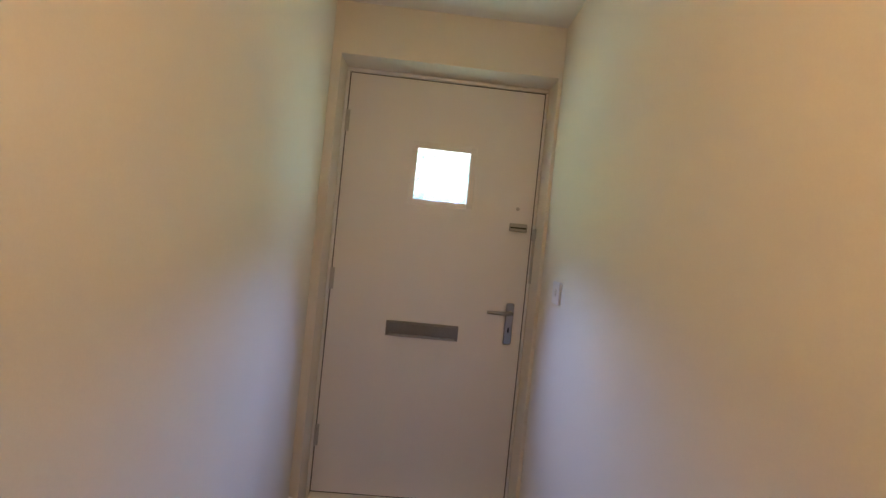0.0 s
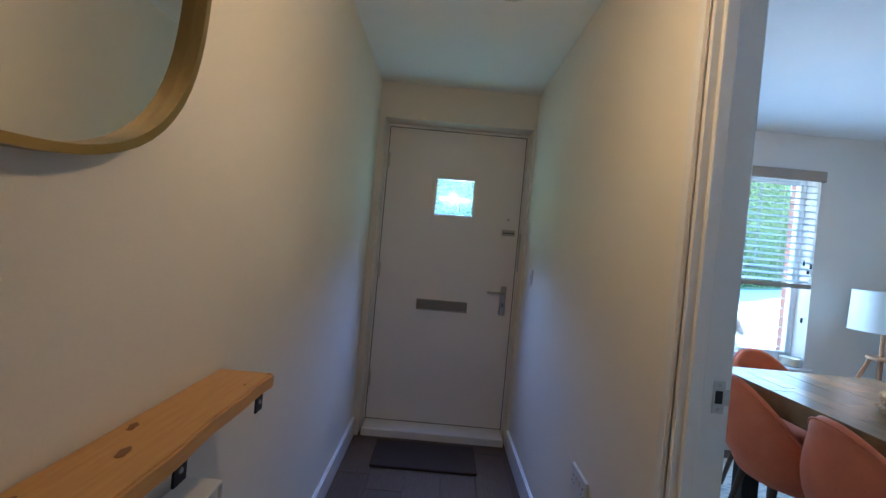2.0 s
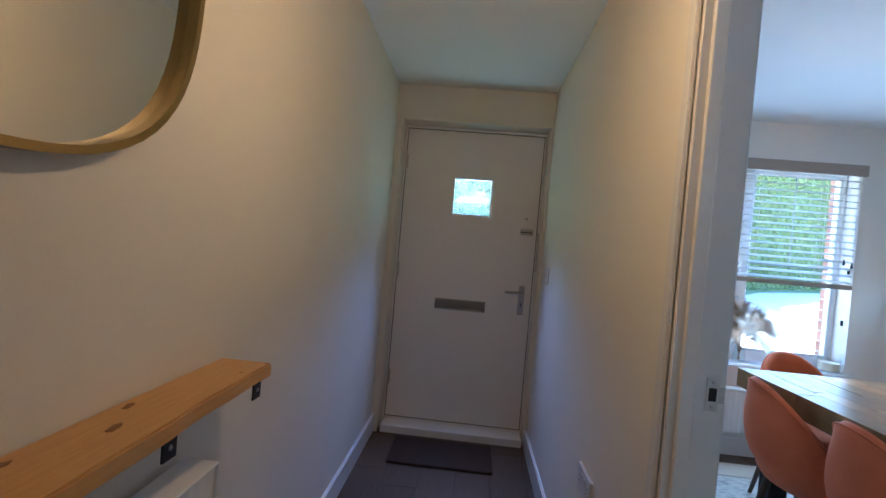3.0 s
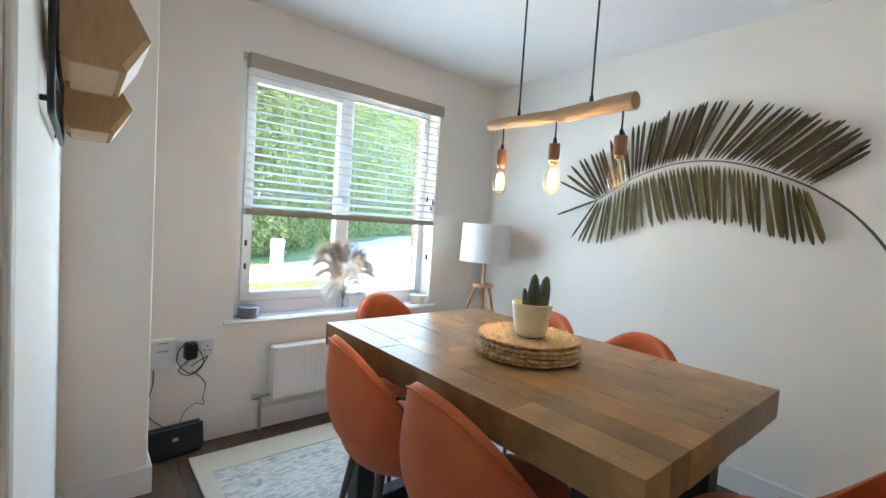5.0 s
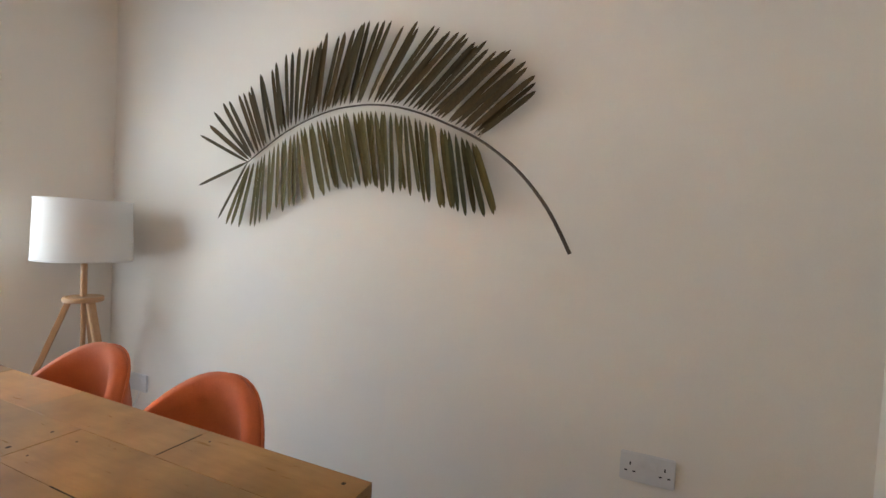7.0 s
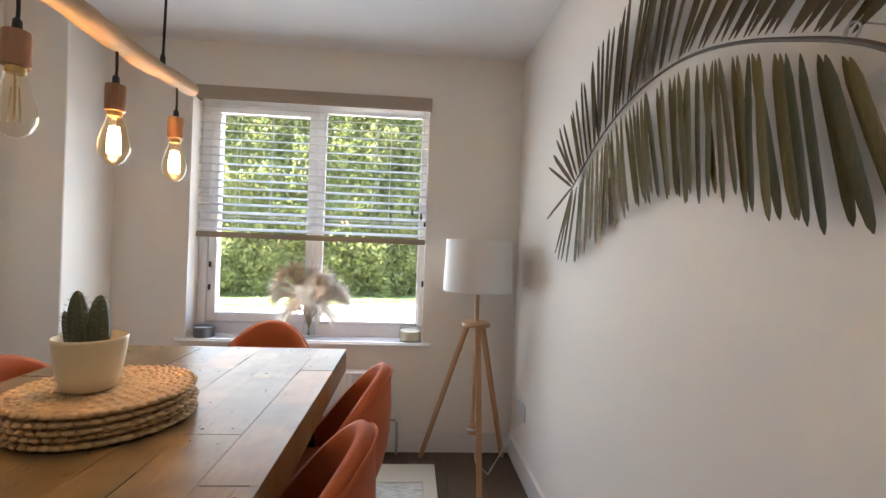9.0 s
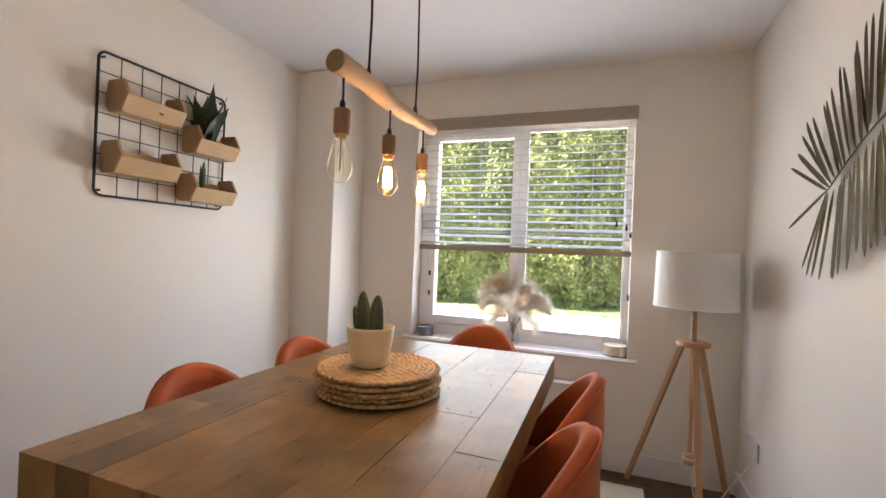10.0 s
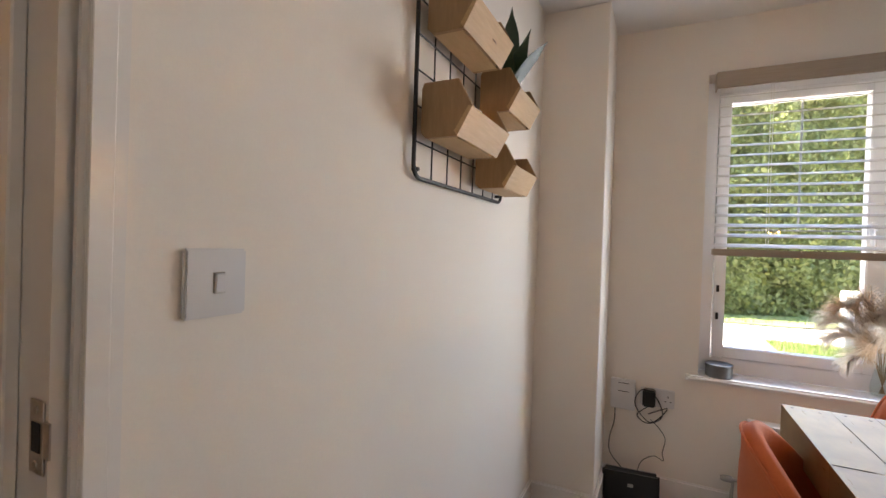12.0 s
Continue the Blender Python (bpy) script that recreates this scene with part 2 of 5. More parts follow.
GOLD = material("brushed_gold", (0.46, 0.33, 0.115), 0.26, 0.95, fine=120, color2=(0.38, 0.27, 0.09), bump=0.05)
MIRR = bpy.data.materials.new("mirror_silver")
MIRR.use_nodes = True
MIRR.node_tree.nodes["Principled BSDF"].inputs["Metallic"].default_value = 1
MIRR.node_tree.nodes["Principled BSDF"].inputs["Roughness"].default_value = 0.01
MIRR.node_tree.nodes["Principled BSDF"].inputs["Base Color"].default_value = (0.86, 0.87, 0.86, 1)
CHROME = material("satin_chrome", (0.42, 0.40, 0.38), 0.28, 1.0, fine=150, color2=(0.36, 0.345, 0.33), bump=0.04)
STEEL = material("dull_steel", (0.55, 0.53, 0.50), 0.35, 1.0, fine=90)
DARK = material("dark_gap", (0.012, 0.012, 0.012), 0.8)
MATM = material("brown_coir", (0.055, 0.032, 0.02), 0.95, fine=420, big=12, color2=(0.025, 0.014, 0.009), bump=0.9, depth=0.006)
RUGM = material("woven_rug", (0.60, 0.56, 0.49), 0.95, fine=46, big=16, color2=(0.30, 0.295, 0.285), color3=(0.62, 0.58, 0.50), span=(0.42, 0.56), blend=0.6, stretch=(0.55, 1.6, 1), bump=0.6, depth=0.004)
RUGB = material("rug_border", (0.62, 0.545, 0.43), 0.95, fine=160, big=10, color2=(0.52, 0.45, 0.34), bump=0.6, depth=0.004)
POT = material("cream_ceramic", (0.80, 0.69, 0.46), 0.35, fine=30, big=6, color2=(0.76, 0.65, 0.42), bump=0.03)
SOIL = material("soil", (0.035, 0.024, 0.016), 0.95, fine=90, bump=0.9, depth=0.006)
CACT = material("cactus_green", (0.075, 0.095, 0.05), 0.6, fine=90, big=14, color2=(0.045, 0.06, 0.03), color3=(0.09, 0.105, 0.065), bump=0.3)
SPINE = material("cactus_spines", (0.36, 0.33, 0.25), 0.7)
SNAKE = material("snake_leaf", (0.03, 0.062, 0.026), 0.38, fine=22, big=12, stretch=(1, 1, 4), color2=(0.012, 0.03, 0.014), color3=(0.05, 0.085, 0.035), bump=0.1)
RATTAN = material("seagrass_weave", (0.66, 0.46, 0.23), 0.70, fine=130, big=18, color2=(0.47, 0.31, 0.145), color3=(0.60, 0.43, 0.235), islands=[(0.75, 0.72, 0.66), (1.1, 1.05, 1.0), (0.9, 0.86, 0.8), (1.2, 1.15, 1.08)], bump=0.4)
SLAT = material("grey_white_blind_slat", (0.62, 0.61, 0.60), 0.4, fine=20, big=4, stretch=(0.5, 8, 8), color2=(0.56, 0.55, 0.54), bump=0.08, through=0.03)
TAUPE = material("taupe_blind_wood", (0.40, 0.33, 0.26), 0.5, fine=18, big=4, stretch=(0.5, 9, 9), color2=(0.33, 0.265, 0.205), bump=0.12)
CORD = material("blind_cord", (0.72, 0.70, 0.66), 0.8)
BLKP = material("black_plastic", (0.012, 0.012, 0.013), 0.3, fine=60, bump=0.03)
WPL = material("white_plastic", (0.67, 0.665, 0.665), 0.3, fine=30, big=9, color2=(0.65, 0.645, 0.645), bump=0.02)
RADM = material("radiator_enamel", (0.82, 0.81, 0.79), 0.3, fine=30, big=5, color2=(0.80, 0.785, 0.76), bump=0.02)
CABLE = material("grey_green_cable", (0.10, 0.115, 0.09), 0.6)
PLUME = material("pampas_plume", (0.84, 0.79, 0.72), 0.9, fine=90, color2=(0.76, 0.70, 0.62), islands=[(0.80, 0.70, 0.60), (1.0, 1.0, 1.0), (0.92, 0.88, 0.84), (1.0, 1.0, 1.0)], through=0.3)
PLUMB = material("pampas_plume_brown", (0.68, 0.54, 0.40), 0.9, fine=90, color2=(0.58, 0.45, 0.32), islands=[(0.7, 0.65, 0.6), (1.2, 1.15, 1.1)], through=0.35)
STRAW = material("dry_stalk", (0.33, 0.25, 0.14), 0.8)
VASEG = pane_glass("vase_glass", (0.95, 0.98, 0.98))
WAX = material("cream_wax", (0.80, 0.70, 0.50), 0.5, fine=30, color2=(0.76, 0.66, 0.46), bump=0.05)
JAR = pane_glass("candle_jar_glass", (0.96, 0.96, 0.95))
TIN = material("grey_tin", (0.20, 0.20, 0.195), 0.5, 0.4, fine=70, color2=(0.15, 0.15, 0.145), bump=0.08)
PANE = pane_glass("window_glass", (0.98, 0.99, 0.99))
FROST = pane_glass("door_light_glass", (0.88, 0.99, 0.94), 0.1, 0.14)
# the grey stands in for the shade on bars seen against daylight
BARM = material("shade_grey_glazing_bar", (0.30, 0.31, 0.31), 0.4, fine=40)
BRICK = material("red_brick", (0.34, 0.165, 0.10), 0.85, fine=70, big=9, color2=(0.25, 0.115, 0.07), color3=(0.38, 0.20, 0.13), shift=True, bump=0.5, depth=0.004, tints=[(0.75, 0.75, 0.75), (1.1, 1.05, 1.0), (0.95, 0.9, 0.9)])
MORTAR = material("mortar", (0.42, 0.38, 0.33), 0.95, fine=160, bump=0.4)
PAVE = material("pale_paving", (0.48, 0.45, 0.41), 0.9, fine=14, big=0.7, color2=(0.40, 0.38, 0.345), color3=(0.44, 0.415, 0.38), bump=0.3, depth=0.005)
GRASS = material("grass_ground", (0.13, 0.17, 0.05), 0.95, fine=9, big=0.6, color2=(0.07, 0.11, 0.03), color3=(0.20, 0.19, 0.07), bump=0.6, depth=0.02)
BLADE = material("grass_blades", (0.12, 0.17, 0.045), 0.8, islands=[(0.7, 0.8, 0.7), (1.3, 1.2, 0.9), (1, 1, 1)], through=0.3)
LEAF = material("hedge_leaf", (0.225, 0.24, 0.085), 0.6, fine=12, big=0.35, color2=(0.16, 0.185, 0.06), color3=(0.235, 0.235, 0.08), islands=[(0.72, 0.82, 0.8), (1.0, 1.0, 0.95), (0.85, 0.92, 0.86), (1.2, 1.15, 0.95)], bump=0.1, through=0.4)
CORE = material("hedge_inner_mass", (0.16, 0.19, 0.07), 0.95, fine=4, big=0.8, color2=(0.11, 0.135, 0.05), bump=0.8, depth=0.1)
POSTG = material("grey_post_paint", (0.30, 0.31, 0.32), 0.7, fine=40, color2=(0.24, 0.25, 0.26))
POSTM = material("white_post_paint", (0.74, 0.73, 0.70), 0.6, fine=40, color2=(0.66, 0.65, 0.62))


# ---- mesh helpers ----
def box(bm, x0, x1, y0, y1, z0, z1, bev=0.0, seg=1):
    r = bmesh.ops.create_cube(bm, size=1)
    for v in r["verts"]:
        v.co = Vector(((x0 + x1) / 2 + v.co.x * (x1 - x0), (y0 + y1) / 2 + v.co.y * (y1 - y0), (z0 + z1) / 2 + v.co.z * (z1 - z0)))
    if bev:
        edges = list({e for v in r["verts"] for e in v.link_edges})
        bmesh.ops.bevel(bm, geom=edges, offset=bev, segments=seg, affect="EDGES", clamp_overlap=True)
    return bm


def boxm(*a, **k):
    return box(bmesh.new(), *a, **k)


def lathe(bm, profile, n=24, center=(0, 0, 0), ribs=0, rib=0.0, close=True):
    """Turn a profile of (radius, z) about the upright axis."""
    rings = []
    for r, z in profile:
        ring = []
        for i in range(n):
            a = 2 * math.pi * i / n
            rr = r * (1 + rib * math.cos(ribs * a)) if ribs else r
            ring.append(bm.verts.new((center[0] + rr * math.cos(a), center[1] + rr * math.sin(a), center[2] + z)))
        rings.append(ring)
    for a, b in zip(rings, rings[1:]):
        for i in range(n):
            bm.faces.new((a[i], a[(i + 1) % n], b[(i + 1) % n], b[i]))
    if close:
        bm.faces.new(list(reversed(rings[0])))
        bm.faces.new(rings[-1])
    return bm


def tube(bm, pts, rad, n=8, cap=True):
    """A round bar along points; rad is a number or one for each point."""
    pts = [Vector(p) for p in pts]
    rads = rad if isinstance(rad, (list, tuple)) else [rad] * len(pts)
    rings = []
    side = None
    for i, p in enumerate(pts):
        d = (pts[min(i + 1, len(pts) - 1)] - pts[max(i - 1, 0)]).normalized()
        if side is None:
            side = d.orthogonal().normalized()
        side = (side - d * side.dot(d)).normalized()
        up = d.cross(side)
        rings.append([bm.verts.new(p + (side * math.cos(2 * math.pi * j / n) + up * math.sin(2 * math.pi * j / n)) * rads[i]) for j in range(n)])
    for a, b in zip(rings, rings[1:]):
        for j in range(n):
            bm.faces.new((a[j], a[(j + 1) % n], b[(j + 1) % n], b[j]))
    if cap:
        bm.faces.new(list(reversed(rings[0])))
        bm.faces.new(rings[-1])
    return bm


def prism(bm, outline, axis, a, b):
    """Push a closed outline of 2-D points along an axis from a to b (x: outline is y,z; y: x,z; z: x,y)."""
    def put(p, t):
        return {"x": (t, p[0], p[1]), "y": (p[0], t, p[1]), "z": (p[0], p[1], t)}[axis]
    lo = [bm.verts.new(put(p, a)) for p in outline]
    hi = [bm.verts.new(put(p, b)) for p in outline]
    n = len(outline)
    bm.faces.new(lo)
    bm.faces.new(list(reversed(hi)))
    for i in range(n):
        bm.faces.new((lo[i], hi[i], hi[(i + 1) % n], lo[(i + 1) % n]))
    bmesh.ops.recalc_face_normals(bm, faces=bm.faces[:])
    return bm


def mesh_of(name, bm, mat, smooth=35):
    me = bpy.data.meshes.new(name)
    bm.normal_update()
    bm.to_mesh(me)
    bm.free()
    me.materials.append(mat)
    if smooth:
        me.polygons.foreach_set("use_smooth", [True] * len(me.polygons))
        me.set_sharp_from_angle(angle=radians(smooth))
    return me


def part(name, bm, mat, parent, label="", smooth=35):
    ob = new(name, mesh_of(name, bm, mat, smooth))
    ob.parent = parent
    if label:
        ob["label"] = label
    return ob


def thing(name, at, label, category, group="", turn=0):
    ob = new(name)
    ob.empty_display_size = 0.05
    ob.matrix_basis = pose(*at, 0, 0, turn)
    return tagged(ob, label, category, group)


def structure(name, bm, mat, label, category, smooth=35):
    return tagged(new(name, mesh_of(name, bm, mat, smooth)), label, category, kind="structure")


def rnd(a, b):
    return random.uniform(a, b)


# ---- shell: walls with their openings ----
bm = bmesh.new()
box(bm, L, 1.50, YW, OUT - 0.12, 0, CE)
box(bm, 2.80, P + 0.12, YW, OUT - 0.12, 0, CE)
box(bm, 1.50, 2.80, YW, OUT - 0.12, 0, 0.595)
box(bm, 1.50, 2.80, YW, OUT - 0.12, 2.005, CE)
wall_window = structure("wall_window", bm, WALL, "off-white painted plaster wall around the dining window", "wall", 0)
structure("wall_palm", boxm(P, P + 0.12, YB - 0.12, YW, 0, CE), WALL, "off-white painted wall behind the palm leaf", "wall", 0)
structure("wall_back", boxm(L, P, YB - 0.12, YB, 0, CE), WALL, "off-white painted wall behind the dining table", "wall", 0)
structure("wall_boxing", boxm(L - 0.05, BX, YD, YW + 0.03, 0, CE, bev=0.004), WALL, "off-white boxed-out wall corner beside the window", "wall", 0)
MID = (HR + L) / 2
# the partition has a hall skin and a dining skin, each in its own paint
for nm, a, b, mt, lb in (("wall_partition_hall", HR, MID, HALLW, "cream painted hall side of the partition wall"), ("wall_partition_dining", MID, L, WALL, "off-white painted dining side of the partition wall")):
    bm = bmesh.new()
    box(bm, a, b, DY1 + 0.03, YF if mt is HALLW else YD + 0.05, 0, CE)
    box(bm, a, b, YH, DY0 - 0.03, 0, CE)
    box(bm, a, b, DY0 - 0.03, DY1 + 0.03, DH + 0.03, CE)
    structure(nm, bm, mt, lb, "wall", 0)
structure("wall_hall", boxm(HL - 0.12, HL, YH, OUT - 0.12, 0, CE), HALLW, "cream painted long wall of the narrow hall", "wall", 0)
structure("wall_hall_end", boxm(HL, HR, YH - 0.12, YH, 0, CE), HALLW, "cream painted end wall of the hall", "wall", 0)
bm = bmesh.new()
FX0, FX1, FH = -0.247, 0.70, 2.034   # opening for the front door
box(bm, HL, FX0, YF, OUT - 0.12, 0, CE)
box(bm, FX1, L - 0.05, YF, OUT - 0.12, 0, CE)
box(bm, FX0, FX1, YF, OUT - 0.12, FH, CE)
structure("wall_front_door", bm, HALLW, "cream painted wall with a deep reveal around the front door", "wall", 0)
structure("ceiling", boxm(HL - 0.12, P + 0.12, YH - 0.12, OUT - 0.12, CE, CE + 0.15), CEIL, "plain matt white plastered ceiling", "ceiling", 0)
structure("floor", boxm(HL - 0.12, P + 0.12, YH - 0.12, OUT - 0.12, -0.2, -0.009), GAP, "dark brown wood-effect laminate floor", "floor", 0)

# outer brick leaf, with the window and door openings
bm = bmesh.new()
for x0, x1, z0, z1 in ((-3.0, FX0, G - 0.1, 5.2), (FX1, 1.475, G - 0.1, 5.2), (2.825, 7.0, G - 0.1, 5.2), (1.475, 2.825, G - 0.1, 0.56), (1.475, 2.825, 2.005, 5.2), (FX0, FX1, FH, 5.2), (FX0, FX1, G - 0.1, -0.01)):
    box(bm, x0, x1, OUT - 0.115, OUT - 0.006, z0, z1)
outer = structure("wall_outside", bm, MORTAR, "red brick outer wall of the house", "wall", 0)

# skirting boards
def skirting(x0, x1, y0, y1):
    bm = boxm(x0, x1, y0, y1, 0, 0.118)
    top = [e for e in bm.edges if all(v.co.z > 0.1 for v in e.verts)]
    bmesh.ops.bevel(bm, geom=top, offset=0.006, segments=2, affect="EDGES")
    structure("baseboard", bm, TRIM, "white gloss painted skirting board", "skirting board")


S = 0.016
skirting(BX, P - S, YW - S, YW)
skirting(P - S, P, YB, YW)
skirting(L + S, P - S, YB, YB + S)
skirting(L, L + S, 0.392, YD)
skirting(L + S, BX + S, YD - S, YD)
skirting(BX, BX + S, YD, YW - S)
skirting(L, L + S, YB + S, DY0 - 0.058)
skirting(HL, HL + S, YH, YF)
skirting(HR - S, HR, 0.392, YF)
skirting(HR - S, HR, YH, DY0 - 0.058)

# doorway lining, stop and architraves
bm = bmesh.new()
box(bm, HR - 0.001, L + 0.002, DY1, DY1 + 0.012, 0, DH)
box(bm, HR, L, DY1 + 0.012, DY1 + 0.029, 0, DH)
box(bm, HR - 0.001, L + 0.001, DY0 - 0.03, DY0, 0, DH)
box(bm, HR - 0.001, L + 0.001, DY0 - 0.03, DY1 + 0.03, DH, DH + 0.03)
box(bm, HR + 0.015, HR + 0.045, DY1 - 0.013, DY1, 0, DH - 0.013, bev=0.002)
box(bm, HR + 0.015, HR + 0.045, DY0, DY0 + 0.013, 0, DH - 0.013, bev=0.002)
box(bm, HR + 0.015, HR + 0.045, DY0, DY1, DH - 0.013, DH, bev=0.002)
frame_ob = structure("door_frame", bm, TRIM, "white gloss door lining with a rebated stop", "door frame")
AW = 0.052
for nm, x0, x1 in (("trim_hall", HR - 0.010, HR - 0.001), ("trim_dining", L + 0.003, L + 0.019)):
    bm = bmesh.new()
    for y0, y1, z0, z1 in ((DY1 + 0.013, DY1 + 0.004 + AW, 0, DH + AW), (DY0 - 0.004 - AW, DY0 - 0.004, 0, DH + AW), (DY0 - 0.004, DY1 + 0.004, DH + 0.004, DH + AW)):
        box(bm, x0, x1, y0, y1, z0, z1, bev=0.005, seg=2)
    xm = x0 - 0.003 if x0 < HR else x1 + 0.003
    a, b = sorted((xm, x0 if x0 < HR else x1))
    box(bm, a, b + 0.001, DY1 + 0.018, DY1 + 0.04, 0, DH + 0.03, bev=0.001)
    box(bm, a, b + 0.001, DY0 - 0.04, DY0 - 0.018, 0, DH + 0.03, bev=0.001)
    structure(nm, bm, TRIM, "white gloss moulded architrave around the doorway", "architrave")
strike = thing("strike_plate", (0.800, DY1 - 0.0005, 0.99), "small steel strike plate let into the white door lining", "strike plate")
bm = boxm(-0.013, 0.013, -0.0018, 0, -0.035, 0.035, bev=0.0007)
box(bm, 0.013, 0.024, -0.0018, 0, -0.017, 0.017)
part("plate", bm, STEEL, strike)
part("latch_hole", boxm(-0.008, 0.008, -0.0024, -0.0012, -0.014, 0.014), DARK, strike, "dark latch hole")
for z in (-0.026, 0.026):
    part("screw", lathe(bmesh.new(), [(0.004, 0), (0.0035, 0.001)], 10), CHROME, strike).matrix_basis = pose(0, -0.0019, z, 90, 0, 0)

# ---- front door ----
door = thing("door_1", (0.2285, 2.345, 0.0), "white painted front door with a small square glazed light, closed", "door")
door["kind"] = "structure"
X0, X1 = -0.455, 0.455
bm = bmesh.new()
GX0, GX1, GZ0, GZ1 = -0.114, 0.134, 1.463, 1.697
for x0, x1, z0, z1 in ((X0, GX0, 0.055, 2.012), (GX1, X1, 0.055, 2.012), (GX0, GX1, 0.055, GZ0), (GX0, GX1, GZ1, 2.012)):
    box(bm, x0, x1, 0, 0.044, z0, z1)
bmesh.ops.remove_doubles(bm, verts=bm.verts[:], dist=0.0001)
part("leaf", bm, DOORP, door, smooth=0)
bm = bmesh.new()
for x0, x1, z0, z1 in ((GX0 - 0.03, GX0, GZ0 - 0.03, GZ1 + 0.03), (GX1, GX1 + 0.03, GZ0 - 0.03, GZ1 + 0.03), (GX0, GX1, GZ0 - 0.03, GZ0), (GX0, GX1, GZ1, GZ1 + 0.03)):
    box(bm, x0, x1, -0.007, 0.0, z0, z1, bev=0.0025)
part("glazing_bead", bm, DOORP, door)
pane = part("pane", boxm(GX0, GX1, 0.018, 0.024, GZ0, GZ1), FROST, door, "obscured glass pane")
pane.visible_shadow = False
fr = thing("door_frame", (0.2285, 2.345, 0.0), "white painted front door frame with a raised threshold", "door frame")
fr["kind"] = "structure"
part("jamb", boxm(FX0 - 0.2285 + 0.001, X0 - 0.004, -0.012, 0.07, 0.0, 2.0155, bev=0.003), TRIM, fr)
part("jamb", boxm(X1 + 0.004, FX1 - 0.2285 - 0.001, -0.012, 0.07, 0.0, 2.0155, bev=0.003), TRIM, fr)
part("head", boxm(FX0 - 0.2285 + 0.001, FX1 - 0.2285 - 0.001, -0.012, 0.07, 2.016, FH - 0.001, bev=0.003), TRIM, fr)
part("threshold", boxm(X0 - 0.004, X1 + 0.004, -0.152, 0.07, -0.008, 0.05, bev=0.006), TRIM, fr, "white boxed threshold")
for x0, x1, z0, z1 in ((X0 - 0.0039, X0 - 0.0002, 0.0505, 2.0155), (X1 + 0.0002, X1 + 0.0039, 0.0505, 2.0155), (X0, X1, 0.0505, 0.0545), (X0, X1, 2.0125, 2.0155)):
    part("seal", boxm(x0, x1, 0.001, 0.03, z0, z1), DARK, fr, "dark rubber draught seal", smooth=0)
for z in (0.32, 1.055, 1.79):
    hg = part("hinge", boxm(X0 - 0.024, X0 + 0.012, -0.003, 0.001, z - 0.05, z + 0.05, bev=0.001), STEEL, door, "steel butt hinge")
    part("knuckle", tube(bmesh.new(), [(X0 - 0.004, -0.006, z - 0.05), (X0 - 0.004, -0.006, z + 0.05)], 0.0065, 10), STEEL, hg)
lt = part("letter_plate", boxm(-0.17, 0.17, -0.006, 0, -0.037, 0.035, bev=0.002), CHROME, door, "satin chrome letter plate")
lt.matrix_basis = pose(-0.012, 0, 0.850)
part("flap", boxm(-0.166, 0.166, -0.016, -0.006, -0.022, 0.031, bev=0.004, seg=2), CHROME, lt)
part("lip", boxm(-0.155, 0.155, -0.019, -0.0065, -0.035, -0.024, bev=0.003), STEEL, lt, "bright lower lip")
hd = part("door_handle", boxm(-0.019, 0.019, -0.007, 0, -0.10, 0.095, bev=0.005, seg=2), CHROME, door, "satin chrome lever handle")
hd.matrix_basis = pose(0.3925, 0, 0.922)
part("lever", tube(bmesh.new(), [(0, -0.006, 0.052), (0, -0.045, 0.052), (-0.012, -0.055, 0.052), (-0.06, -0.056, 0.05), (-0.115, -0.052, 0.05)], [0.009, 0.009, 0.0095, 0.0085, 0.0075], 12), CHROME, hd)
part("keyhole", boxm(-0.004, 0.004, -0.0085, -0.0065, -0.045, -0.02, bev=0.001), DARK, hd, "dark keyhole")
nl = part("night_latch", boxm(-0.042, 0.042, -0.012, 0, -0.019, 0.019, bev=0.003), CHROME, door, "brushed chrome night latch")
nl.matrix_basis = pose(0.3905, 0, 1.375)
part("slot", boxm(-0.038, 0.038, -0.0145, -0.0115, -0.005, 0.002, bev=0.001), BLACKM, nl, "dark slide groove")
pp = part("peephole", lathe(bmesh.new(), [(0.009, 0), (0.009, 0.003), (0.006, 0.005)], 16), STEEL, door, "tiny chrome peephole")
pp.matrix_basis = pose(0.3815, 0, 1.463, 90, 0, 0)
kp = thing("latch_keep", (0.694, 2.325, 1.27), "narrow steel latch keep on the front door jamb", "latch keep")
part("keep", boxm(-0.004, 0.008, -0.008, 0.006, -0.15, 0.10, bev=0.002), STEEL, kp)
part("staple", boxm(-0.012, 0.008, -0.014, -0.002, 0.05, 0.105, bev=0.003), STEEL, kp)

# ---- hall fittings ----
mat_ob = thing("doormat", (0.19, 1.97, 0.0), "dark brown coir doormat on the hall floor", "doormat")
bm = bmesh.new()
box(bm, -0.30, 0.30, -0.16, 0.165, 0.0, 0.016, bev=0.004)
part("coir_body", bm, MATM, mat_ob)

